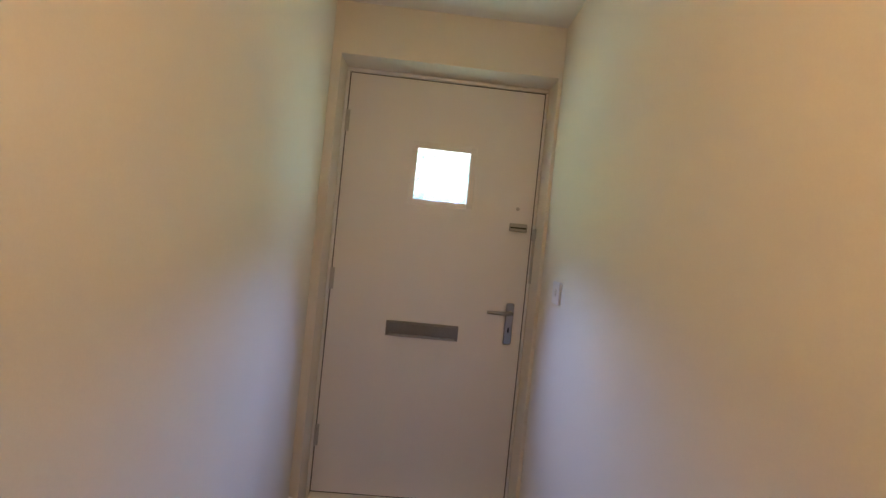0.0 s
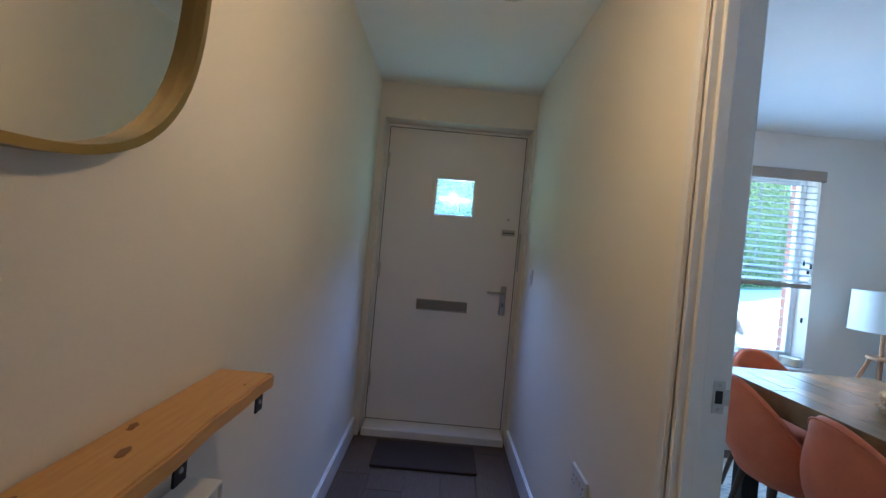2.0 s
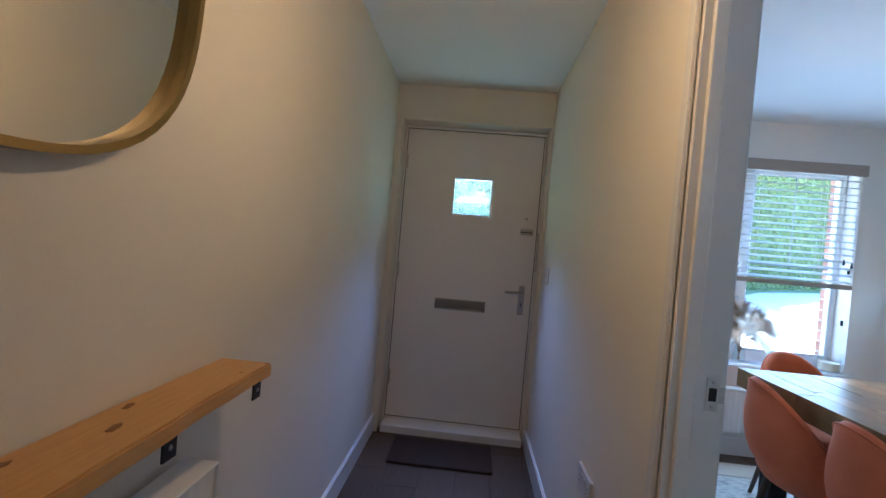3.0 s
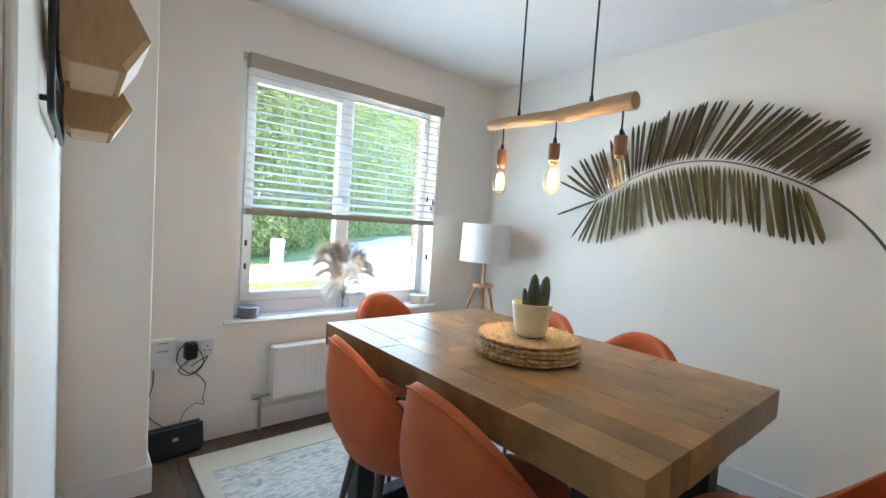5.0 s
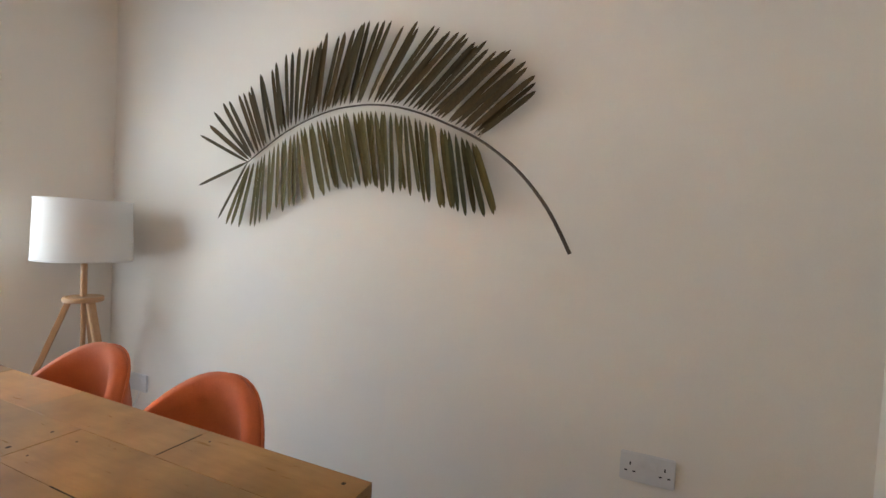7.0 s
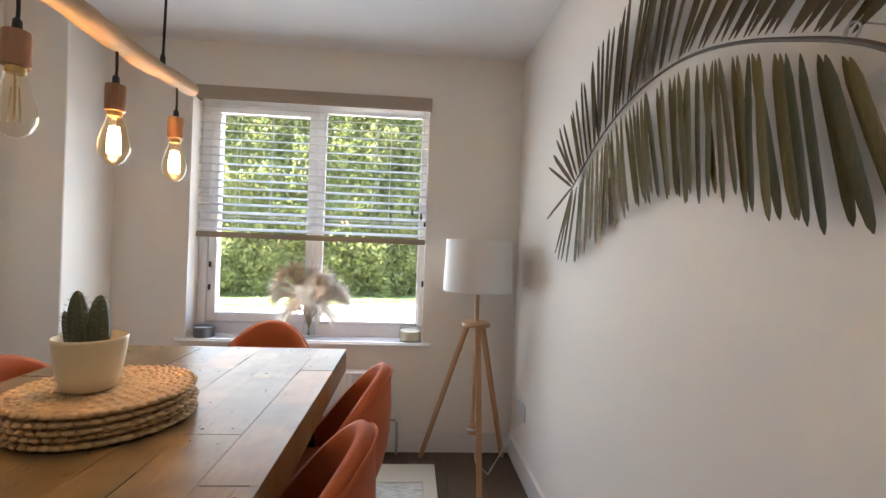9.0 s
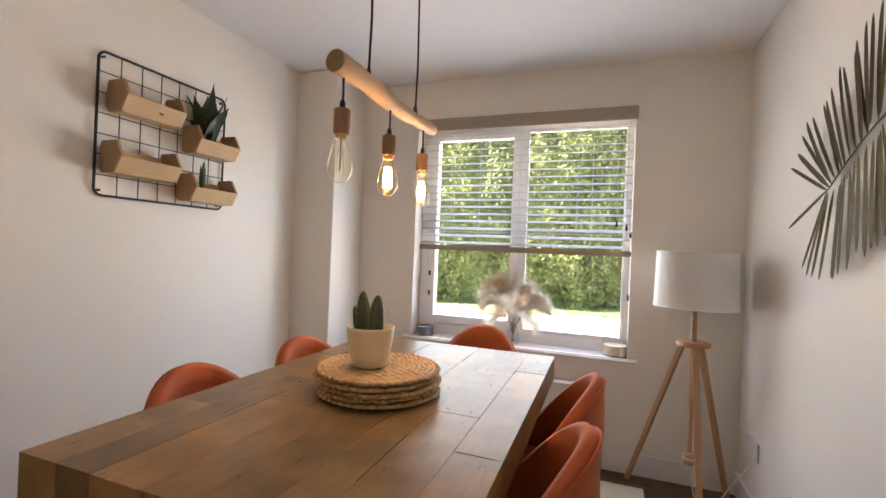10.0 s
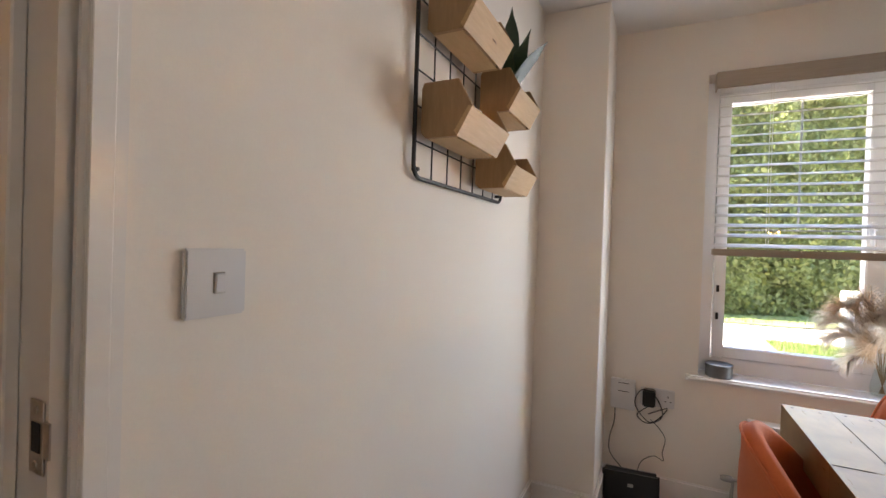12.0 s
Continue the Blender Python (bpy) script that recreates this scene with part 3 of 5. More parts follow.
sh = thing("wall_shelf", (HL, 0.365, 0.947), "varnished pine plank shelf on black wall brackets", "shelf")
bm = boxm(0, 0.122, -1.20, 0, -0.032, 0)
bmesh.ops.subdivide_edges(bm, edges=[e for e in bm.edges if abs(e.verts[0].co.y - e.verts[1].co.y) > 0.5], cuts=24)
for v in bm.verts:
    if v.co.x > 0.1:
        v.co.x += 0.004 * math.sin(v.co.y * 9) + 0.002 * math.sin(v.co.y * 31)
bmesh.ops.bevel(bm, geom=[e for e in bm.edges if e.calc_face_angle(0) > 1], offset=0.004, segments=2, affect="EDGES")
part("plank", bm, SHELFW, sh)
for y, x, s in ((-0.305, 0.022, 0.75), (-0.38, 0.062, 0.85), (-0.505, 0.022, 0.8), (-0.95, 0.08, 0.9), (-0.09, 0.095, 0.25), (-0.012, 0.112, 0.3)):
    bm = lathe(bmesh.new(), [(0.011 * s, 0.0), (0.010 * s, 0.0006)], 14)
    for v in bm.verts:
        v.co.y *= 1.9
        v.co.x *= 0.75 + 0.35 * math.sin(v.co.y * 400)
    part("knot", bm, KNOTW, sh, "dark pine knot").matrix_basis = pose(x, y, 0.0, 0, 0, rnd(-20, 20))
for y in (-0.03, -0.315, -0.95):
    br = part("bracket", boxm(0, 0.105, y - 0.016, y + 0.016, -0.0375, -0.0325), BLACKM, sh, "black steel bracket")
    part("lip", boxm(0.101, 0.105, y - 0.016, y + 0.016, -0.075, -0.0325), BLACKM, br)
    part("screw", lathe(bmesh.new(), [(0.005, 0), (0.004, 0.002)], 10), STEEL, br).matrix_basis = pose(0.1052, y, -0.055, 0, 90, 0)


def radiator(at, length, height, turn, label):
    """A panel radiator, its front towards -y."""
    r = thing("radiator", at, label, "radiator", turn=turn)
    n = int(length / 0.033)
    prof = []
    for i in range(n):
        x = -length / 2 + (i + 0.5) * length / n
        w = length / n
        prof += [(x - w * 0.5, -0.052), (x - w * 0.28, -0.052), (x - w * 0.18, -0.0532), (x + w * 0.18, -0.0532), (x + w * 0.28, -0.052)]
    prof += [(length / 2, -0.052), (length / 2, -0.042), (-length / 2, -0.042)]
    part("panel", prism(bmesh.new(), prof, "z", 0.012, height - 0.01), RADM, r)
    part("back_panel", boxm(-length / 2, length / 2, 0.0, 0.012, 0.012, height - 0.01, bev=0.003), RADM, r)
    bm = bmesh.new()
    box(bm, -length / 2, length / 2, -0.060, 0.014, height - 0.006, height, bev=0.002)
    part("top_grille", bm, RADM, r)
    for s in (-1, 1):
        part("end_cap", boxm(s * length / 2 - 0.003, s * length / 2 + 0.003, -0.060, 0.014, 0.012, height - 0.006, bev=0.002), RADM, r)
        x = s * (length / 2)
        v = part("valve", tube(bmesh.new(), [(x, -0.02, 0.03), (x + s * 0.05, -0.02, 0.03), (x + s * 0.055, -0.02, -0.02), (x + s * 0.055, -0.02, -0.16)], 0.008, 10), CHROME, r, "chrome valve and pipe")
        part("valve_head", lathe(bmesh.new(), [(0.014, 0), (0.015, 0.02), (0.013, 0.035), (0.008, 0.045)], 14), CHROME if s < 0 else WPL, v).matrix_basis = pose(x + s * 0.055, -0.02, 0.03, 0, 0, 0) if s > 0 else pose(x - 0.055, -0.02, 0.03, 0, -90, 0)
    part("pipe_bar", boxm(-length / 2, length / 2, -0.03, -0.015, 0.0, 0.012, bev=0.003), RADM, r)
    return r


radiator((2.16, YW - 0.03, 0.165), 0.93, 0.30, 0, "white panel radiator with chrome valves under the window")
radiator((HL + 0.03, -0.245, 0.18), 0.95, 0.60, 90, "white panel radiator on the hall wall under the shelf")

# mirror: soft pebble outline in a thin deep gold frame
mr = thing("wall_mirror", (HL, -0.205, 1.668), "pebble-shaped mirror in a thin gold metal frame", "mirror")


def pebble(a, b, n=72):
    out = []
    for i in range(n):
        t = 2 * math.pi * i / n
        c, s = math.cos(t), math.sin(t)
        r = (abs(c / a) ** 2.7 + abs(s / b) ** 2.7) ** (-1 / 2.7)
        out.append((r * c * (1 + 0.05 * s), r * s))
    return out


rim_o, rim_i = pebble(0.36, 0.345), pebble(0.348, 0.333)
bm = bmesh.new()
rows = []
for outl, x in ((rim_o, 0.0), (rim_o, 0.034), (rim_i, 0.034), (rim_i, 0.012)):
    rows.append([bm.verts.new((x, p[0], p[1])) for p in outl])
for a, b in zip(rows, rows[1:]):
    for i in range(72):
        bm.faces.new((a[i], b[i], b[(i + 1) % 72], a[(i + 1) % 72]))
bmesh.ops.recalc_face_normals(bm, faces=bm.faces[:])
part("frame", bm, GOLD, mr, "gold metal frame")
part("glass", prism(bmesh.new(), pebble(0.349, 0.334), "x", 0.006, 0.013), MIRR, mr, "silvered mirror glass", smooth=0)

# hall pendant with a globe bulb
hp = thing("pendant_lamp", (0.272, 0.26, CE), "hall pendant with a large amber globe filament bulb, lit", "pendant lamp")
part("rose", lathe(bmesh.new(), [(0.05, -0.02), (0.05, 0.0)], 24), BRASS, hp)
part("flex", tube(bmesh.new(), [(0, 0, -0.02), (0, 0, -0.302)], 0.003, 8), FLEX, hp)
part("holder", lathe(bmesh.new(), [(0.012, -0.366), (0.022, -0.361), (0.022, -0.311), (0.01, -0.299)], 20), BRASS, hp)
prof = [(0.013, -0.362), (0.017, -0.377), (0.035, -0.398), (0.0462, -0.430), (0.0475, -0.446), (0.042, -0.474), (0.027, -0.493), (0.009, -0.4995), (0.001, -0.50)]
bm = lathe(bmesh.new(), prof + [(max(0.0006, r - 0.001), z + (0.001 if z < -0.49 else 0)) for r, z in prof][::-1], 28, close=False)
bmesh.ops.recalc_face_normals(bm, faces=bm.faces[:])
gb = part("bulb", bm, BULBG, hp, "amber glass globe bulb", smooth=80)
gb.visible_shadow = False
part("filament", lathe(bmesh.new(), [(0.002, -0.462), (0.010, -0.454), (0.010, -0.408), (0.002, -0.40)], 10), FILH, gb, "glowing filament")


def wall_plate(name, at, turn, w, h, label, category):
    p = thing(name, at, label, category, turn=turn)
    part("plate", boxm(-w / 2, w / 2, -0.009, 0, -h / 2, h / 2, bev=0.003, seg=2), WPL, p)
    return p


def socket_double(at, turn, label="white plastic double wall socket"):
    p = wall_plate("wall_socket", at, turn, 0.147, 0.087, label, "wall socket")
    for s in (-1, 1):
        cx = s * 0.038
        part("rocker", boxm(cx * 0.42 - 0.007, cx * 0.42 + 0.007, -0.0125, -0.009, 0.004, 0.024, bev=0.0015), WPL, p)
        for dx, dz, w, hh in ((0, 0.010, 0.004, 0.009), (-0.011, -0.012, 0.0075, 0.004), (0.011, -0.012, 0.0075, 0.004)):
            x = cx + s * 0.008 + dx
            part("pin_hole", boxm(x - w / 2, x + w / 2, -0.0096, -0.0085, dz - hh / 2, dz + hh / 2), DARK, p)
    return p


def light_switch(at, turn, s=0.088):
    p = wall_plate("light_switch", at, turn, s, s, "square white plastic single light switch", "light switch")
    rk = part("rocker", boxm(-0.005, 0.009, -0.0125, -0.009, -0.0125, 0.0125, bev=0.0015), WPL, p)
    rk.matrix_basis = pose(0, 0, 0, 4, 0, 0)
    part("rocker_gap", boxm(-0.0062, 0.0098, -0.0096, -0.0088, -0.0135, 0.0135), material("switch_gap", (0.35, 0.33, 0.31), 0.7) if "switch_gap" not in bpy.data.materials else bpy.data.materials["switch_gap"], p)
    return p


light_switch((L, 0.501, 1.127), 90, 0.086)
light_switch((HR, 1.945, 1.12), -90)
socket_double((P, -0.055, 0.488), -90)
socket_double((HR, 0.86, 0.50), -90)
ds = thing("door_stop", (HL + S, 1.12, 0.06), "small white rubber-tipped door stop on the skirting", "door stop")
part("stem", tube(bmesh.new(), [(0, 0, 0), (0.06, 0, 0)], 0.006, 10), STEEL, ds)
part("tip", tube(bmesh.new(), [(0.06, 0, 0), (0.075, 0, 0)], 0.011, 12), WPL, ds, "white rubber tip")

# ---- window ----
WY = 2.60
win = thing("window_1", (2.15, WY, 0.62), "white uPVC casement window with two lights", "window")
win["kind"] = "structure"
X0w, X1w, Z0w, Z1w = -0.65, 0.65, 0.0, 1.385
for nm, x0, x1, z0, z1 in (("frame_side", X0w, X0w + 0.055, Z0w, Z1w), ("frame_side", X1w - 0.026, X1w, Z0w, Z1w), ("frame_bottom", X0w + 0.055, X1w - 0.026, Z0w, Z0w + 0.07), ("frame_top", X0w + 0.055, X1w - 0.026, Z1w - 0.06, Z1w), ("mullion", -0.008, 0.040, Z0w + 0.07, Z1w - 0.06)):
    part(nm, boxm(x0, x1, 0, 0.07, z0, z1, bev=0.004, seg=2), UPVC, win)
# the opening sash of the first light stands proud of the frame
sx0, sx1, sz0, sz1 = -0.592, 0.004, 0.075, 1.322
bm = bmesh.new()
for x0, x1, z0, z1 in ((sx0, sx0 + 0.048, sz0, sz1), (sx1 - 0.048, sx1, sz0, sz1), (sx0 + 0.048, sx1 - 0.048, sz0, sz0 + 0.048), (sx0 + 0.048, sx1 - 0.048, sz1 - 0.048, sz1)):
    box(bm, x0, x1, -0.014, 0.05, z0, z1, bev=0.004, seg=2)
sash = part("sash", bm, UPVC, win)
bm = bmesh.new()
for x0, x1, z0, z1 in ((0.041, 0.053, 0.071, 1.324), (0.609, 0.623, 0.071, 1.324), (0.053, 0.609, 0.071, 0.087), (0.053, 0.609, 1.308, 1.324)):
    box(bm, x0, x1, 0.004, 0.03, z0, z1, bev=0.004)
part("glazing_bead", bm, UPVC, win)
for x0, x1, z0, z1 in ((sx0 + 0.04, sx1 - 0.04, sz0 + 0.04, sz1 - 0.04), (0.045, 0.62, 0.075, 1.32)):
    p = part("pane", boxm(x0, x1, 0.026, 0.032, z0, z1), PANE, win, "clear glass pane", smooth=0)
    p.visible_shadow = False
for x, z in ((-0.575, 0.40), (-0.575, 0.27)):
    part("catch", boxm(x - 0.006, x + 0.006, -0.024, -0.014, z - 0.016, z + 0.016, bev=0.002), BLKP, sash, "small black catch")
# slim glazing bars inside the panes: one upright and one crosswise, in the upper part of each light
for xa, xb, za, zb in ((-0.272, -0.264, 0.686, 1.28), (-0.543, -0.046, 0.678, 0.686), (0.341, 0.349, 0.686, 1.306), (0.055, 0.607, 0.678, 0.686)):
    part("glazing_bar", boxm(xa, xb, 0.033, 0.043, za, zb, bev=0.002), BARM, win, "slim glazing bar, its shade put into a grey colour")
hn = part("handle", boxm(-0.036, -0.016, -0.026, -0.014, 0.62, 0.72, bev=0.004), UPVC, sash)
part("lever", tube(bmesh.new(), [(-0.026, -0.026, 0.69), (-0.026, -0.045, 0.68), (-0.026, -0.046, 0.58)], 0.007, 8), UPVC, hn)
bm = boxm(1.45, 2.85, YW - 0.032, WY, 0.595, 0.62)
bmesh.ops.bevel(bm, geom=[e for e in bm.edges if all(v.co.y < YW for v in e.verts)], offset=0.009, segments=3, affect="EDGES")
structure("window_sill", bm, TRIM, "white gloss painted window board", "window sill")
structure("outer_sill", boxm(1.46, 2.84, WY + 0.071, OUT + 0.04, 0.56, 0.60, bev=0.006), UPVC, "white outer window sill", "window sill")
for z, y in ((0.95, 2.53), (1.30, 2.515)):
    cl = thing("cord_cleat", (2.80, y, z), "small dark cord cleat on the white window reveal", "cord cleat")
    part("body", boxm(-0.012, 0, -0.007, 0.007, -0.018, 0.018, bev=0.003), BLKP, cl)

# ---- venetian blind ----
bl = thing("venetian_blind", (2.165, 2.50, 2.005), "white wooden venetian blind with taupe valance, half lowered", "window blind")
bm = boxm(-0.638, 0.645, -0.052, -0.036, -0.075, -0.002, bev=0.003)
part("valance", bm, TAUPE, bl, "taupe wooden valance")
for s in (-0.634, 0.641):
    part("valance_return", boxm(s - 0.004, s + 0.004, -0.0355, 0.015, -0.075, -0.002, bev=0.002), TAUPE, bl, "taupe valance end")
part("headrail", boxm(-0.625, 0.632, -0.025, 0.03, -0.045, -0.003, bev=0.003), UPVC, bl)
slat_bm = bmesh.new()
sp = [(-0.025, -0.0005), (-0.012, 0.0012), (0.0, 0.0018), (0.012, 0.0012), (0.025, -0.0005), (0.025, -0.0032), (0.012, -0.0016), (0.0, -0.001), (-0.012, -0.0016), (-0.025, -0.0032)]
prism(slat_bm, sp, "x", -0.622, 0.630)
slat_me = mesh_of("slat", slat_bm, SLAT)
NS = 16
for i in range(NS):
    o = new("slat", slat_me)
    o.parent = bl
    o.matrix_basis = pose(0, 0.004 + rnd(-0.001, 0.001), -0.100 - i * 0.0452 + rnd(-0.0012, 0.0012), 18 + rnd(-1.5, 1.5), rnd(-0.12, 0.12), 0)
part("bottom_rail", boxm(-0.628, 0.634, -0.022, 0.028, -0.828, -0.797, bev=0.004, seg=2), TAUPE, bl, "taupe wooden bottom rail")
for x in (-0.42, 0.0, 0.42):
    for y in (-0.023, 0.03):
        part("ladder_cord", tube(bmesh.new(), [(x, y, -0.05), (x, y, -0.80)], 0.0011, 5), CORD, bl)
for x, z in ((0.555, -0.64), (0.605, -0.66)):
    tc = part("pull_cord", tube(bmesh.new(), [(x, -0.034, -0.07), (x, -0.034, z)], 0.0010, 5), CORD, bl)
    part("tassel", lathe(bmesh.new(), [(0.003, z + 0.012), (0.007, z - 0.012), (0.006, z - 0.026)], 10, (x, -0.034, 0)), BLKP, tc, "small dark cord tassel")

# ---- things on the window board ----
tn = thing("tin", (1.585, 2.515, 0.62), "low round grey tin on the window board", "tin")
part("body", lathe(bmesh.new(), [(0.052, 0), (0.054, 0.003), (0.054, 0.05), (0.051, 0.052)], 32), TIN, tn)
part("lid", lathe(bmesh.new(), [(0.055, 0.046), (0.056, 0.048), (0.056, 0.058), (0.053, 0.060), (0.045, 0.0585)], 32), TIN, tn)
cd = thing("candle", (2.735, 2.525, 0.62), "wide cream candle in a clear glass jar", "candle")
j = part("jar", lathe(bmesh.new(), [(0.060, 0), (0.064, 0.004), (0.064, 0.085), (0.0615, 0.085), (0.0615, 0.008), (0.001, 0.006)], 36), JAR, cd, "clear glass jar", smooth=50)
j.visible_shadow = False
part("wax", lathe(bmesh.new(), [(0.060, 0.0085), (0.0605, 0.06), (0.055, 0.0615), (0.0, 0.060)], 32), WAX, cd, "cream wax")
part("wick", tube(bmesh.new(), [(0, 0, 0.06), (0.002, 0, 0.072)], 0.0012, 6), DARK, cd)

vs = thing("vase_of_pampas", (2.155, 2.535, 0.62), "clear glass vase of dried cream and tan pampas grass", "vase")
vg = part("vase", lathe(bmesh.new(), [(0.026, 0), (0.036, 0.004), (0.04, 0.04), (0.030, 0.09), (0.022, 0.12), (0.026, 0.135), (0.0235, 0.135), (0.0195, 0.12), (0.0275, 0.09), (0.037, 0.04), (0.033, 0.008), (0.001, 0.007)], 28), VASEG, vs, "clear glass vase", smooth=60)
vg.visible_shadow = False
rs = random.Random(5)


def plume(bm, base, mid, tip, n, spread):
    """A feathery head: fine drooping strips along a bent stalk."""
    base, mid, tip = Vector(base), Vector(mid), Vector(tip)
    for i in range(n):
        t = rs.uniform(0.0, 1.0)
        p = base * (1 - t) ** 2 + mid * 2 * t * (1 - t) + tip * t * t
        d = ((mid - base) * (1 - t) + (tip - mid) * t).normalized()
        side = Vector((rs.gauss(0, 1), rs.gauss(0, 1) * 0.7, rs.gauss(0, 1)))
        side = (side - d * side.dot(d)).normalized()
        ln = spread * (0.55 + 0.8 * math.sin(math.pi * min(1, t * 0.85 + 0.1))) * rs.uniform(0.6, 1.2)
        a = p
        b = p + (d * 0.7 + side * 0.6).normalized() * ln * 0.55
        c = b + (d * 0.5 + side * 0.7 + Vector((0, 0, -0.55))).normalized() * ln * 0.5
        w = side.cross(d).normalized() * rs.uniform(0.0005, 0.0011)
        v = [bm.verts.new(q) for q in (a - w, a + w, b + w * 0.9, b - w * 0.9, c)]
        bm.faces.new((v[0], v[1], v[2], v[3]))
        bm.faces.new((v[3], v[2], v[4]))


HEADS = [(-0.17, 0.0, 0.40, 1), (-0.10, -0.02, 0.44, 1), (-0.20, -0.02, 0.24, 0), (0.01, -0.01, 0.43, 0), (0.10, -0.03, 0.39, 0), (0.17, 0.0, 0.31, 0), (0.22, -0.02, 0.22, 0), (-0.14, -0.04, 0.12, 0),
         (0.16, -0.05, 0.12, 0), (-0.01, -0.07, 0.27, 0), (-0.07, -0.06, 0.20, 1), (0.06, -0.06, 0.31, 1), (-0.21, 0.0, 0.32, 0), (0.08, -0.05, 0.17, 0), (-0.04, 0.0, 0.35, 0), (0.20, 0.01, 0.27, 0)]
for dx, dy, dz, brown in HEADS:
    dx, dz = dx * 0.86, dz * 0.82
    base = (dx * 0.30, dy * 0.4, 0.13 + dz * 0.28)
    mid = (dx * 0.62, dy * 0.8, 0.10 + dz * 0.98)
    tip = (dx * 1.15, dy, 0.03 + dz * 0.95)
    bm = bmesh.new()
    plume(bm, base, mid, tip, 700, 0.078)
    part("plume", bm, PLUMB if brown else PLUME, vs, "tan pampas plume" if brown else "cream pampas plume", smooth=0)
    part("stalk", tube(bmesh.new(), [(dx * -0.05, 0, 0.015), (dx * 0.12, dy * 0.1, 0.125), mid, tip], [0.0014, 0.0014, 0.001, 0.0006], 5), STRAW, vs)

# ---- dining table ----
TX0, TX1, TY0, TY1, TZ, TT = 1.645, 2.490, 0.365, 1.675, 0.765, 0.088
tb = thing("dining_table", ((TX0 + TX1) / 2, (TY0 + TY1) / 2, 0), "chunky reclaimed plank dining table on black metal legs", "dining table")
for sx in (-1, 1):
    for sy in (-1, 1):
        x, y = sx * 0.31, sy * 0.50
        part("leg", boxm(x - 0.04, x + 0.04, y - 0.04, y + 0.04, 0.012, TZ - TT - 0.008, bev=0.004), BLACKM, tb, "black square metal leg")
for sy in (-1, 1):
    part("foot_bar", boxm(-0.27, 0.27, sy * 0.50 - 0.035, sy * 0.50 + 0.035, 0.012, 0.07, bev=0.004), BLACKM, tb, "black metal foot bar")
part("sub_frame", boxm(-0.36, 0.36, -0.58, 0.58, TZ - TT - 0.03, TZ - TT - 0.001, bev=0.003), BLACKM, tb)

# ---- tub chairs ----
def chair_mesh_parts(parent):
    """A velvet tub chair facing +y, its base at the origin."""
    def top(a):
        u = min(1.0, abs(a) / 1.95)
        return 0.470 + 0.322 * (0.5 + 0.5 * math.cos(math.pi * u ** 1.12))
    n, rows_z = 40, 9
    bm = bmesh.new()

    def ring(inner, fz):
        out = []
        for i in range(n + 1):
            a = -1.95 + 3.9 * i / n
            zt = top(a)
            z = 0.395 + (zt - 0.395) * fz
            lean = 0.060 * max(0.0, (z - 0.44)) / 0.38 * (0.5 + 0.5 * math.cos(a))
            belly = 0.030 * math.sin(math.pi * min(1, fz * 1.05)) - 0.055 * max(0.0, 0.25 - fz) ** 1.0 * 2.0
            rx, ry = 0.241 + belly, 0.212 + belly
            if inner:
                rx, ry = rx - 0.040, ry - 0.040
            out.append(bm.verts.new((math.sin(a) * rx, -math.cos(a) * (ry + lean), z)))
        return out
    outer_r = [ring(False, k / rows_z) for k in range(rows_z + 1)]
    inner_r = [ring(True, k / rows_z) for k in range(rows_z + 1)]
    for grid, flip in ((outer_r, False), (inner_r, True)):
        for a, b in zip(grid, grid[1:]):
            for i in range(n):
                f = (a[i], a[i + 1], b[i + 1], b[i])
                bm.faces.new(f if not flip else f[::-1])
    # rolled rim
    crest = []
    for i in range(n + 1):
        c = (outer_r[-1][i].co + inner_r[-1][i].co) / 2
        crest.append(bm.verts.new(c + Vector((0, 0, 0.014))))
    for i in range(n):
        bm.faces.new((outer_r[-1][i], outer_r[-1][i + 1], crest[i + 1], crest[i]))
        bm.faces.new((crest[i], crest[i + 1], inner_r[-1][i + 1], inner_r[-1][i]))
        bm.faces.new((outer_r[0][i + 1], outer_r[0][i], inner_r[0][i], inner_r[0][i + 1]))
    for i in (0, n):
        loop = [r[i] for r in outer_r] + [crest[i]] + [r[i] for r in reversed(inner_r)]
        bm.faces.new(loop if i == 0 else loop[::-1])
    bmesh.ops.recalc_face_normals(bm, faces=bm.faces[:])
    back = part("backrest", bm, VELVET, parent, smooth=75)
    rim = []
    for i in range(n + 1):
        a = -1.95 + 3.9 * i / n
        lean = 0.060 * max(0.0, (top(a) - 0.44)) / 0.38 * (0.5 + 0.5 * math.cos(a))
        rim.append((math.sin(a) * 0.242, -math.cos(a) * (0.213 + lean), top(a) + 0.002))
    part("piping", tube(bmesh.new(), rim, 0.0035, 6), VELVET, back, "rust velvet piping")
    # seat cushion
    prof = [(0.02, 0.395), (0.16, 0.395), (0.194, 0.405), (0.208, 0.43), (0.208, 0.455), (0.192, 0.474), (0.14, 0.484), (0.0, 0.487)]
    bm = lathe(bmesh.new(), prof[:-1] + [(0.002, 0.487)], 36)
    for v in bm.verts:
        if v.co.y > 0:
            v.co.y *= 1.18
    part("seat", bm, VELVET, parent, smooth=75)
    for sx in (-1, 1):
        for sy in (-1, 1):
            part("leg", tube(bmesh.new(), [(sx * 0.11, sy * 0.11, 0.405), (sx * 0.17, sy * 0.175, 0.0)], [0.017, 0.0095], 12), WALNUT, parent, "tapered dark walnut leg")


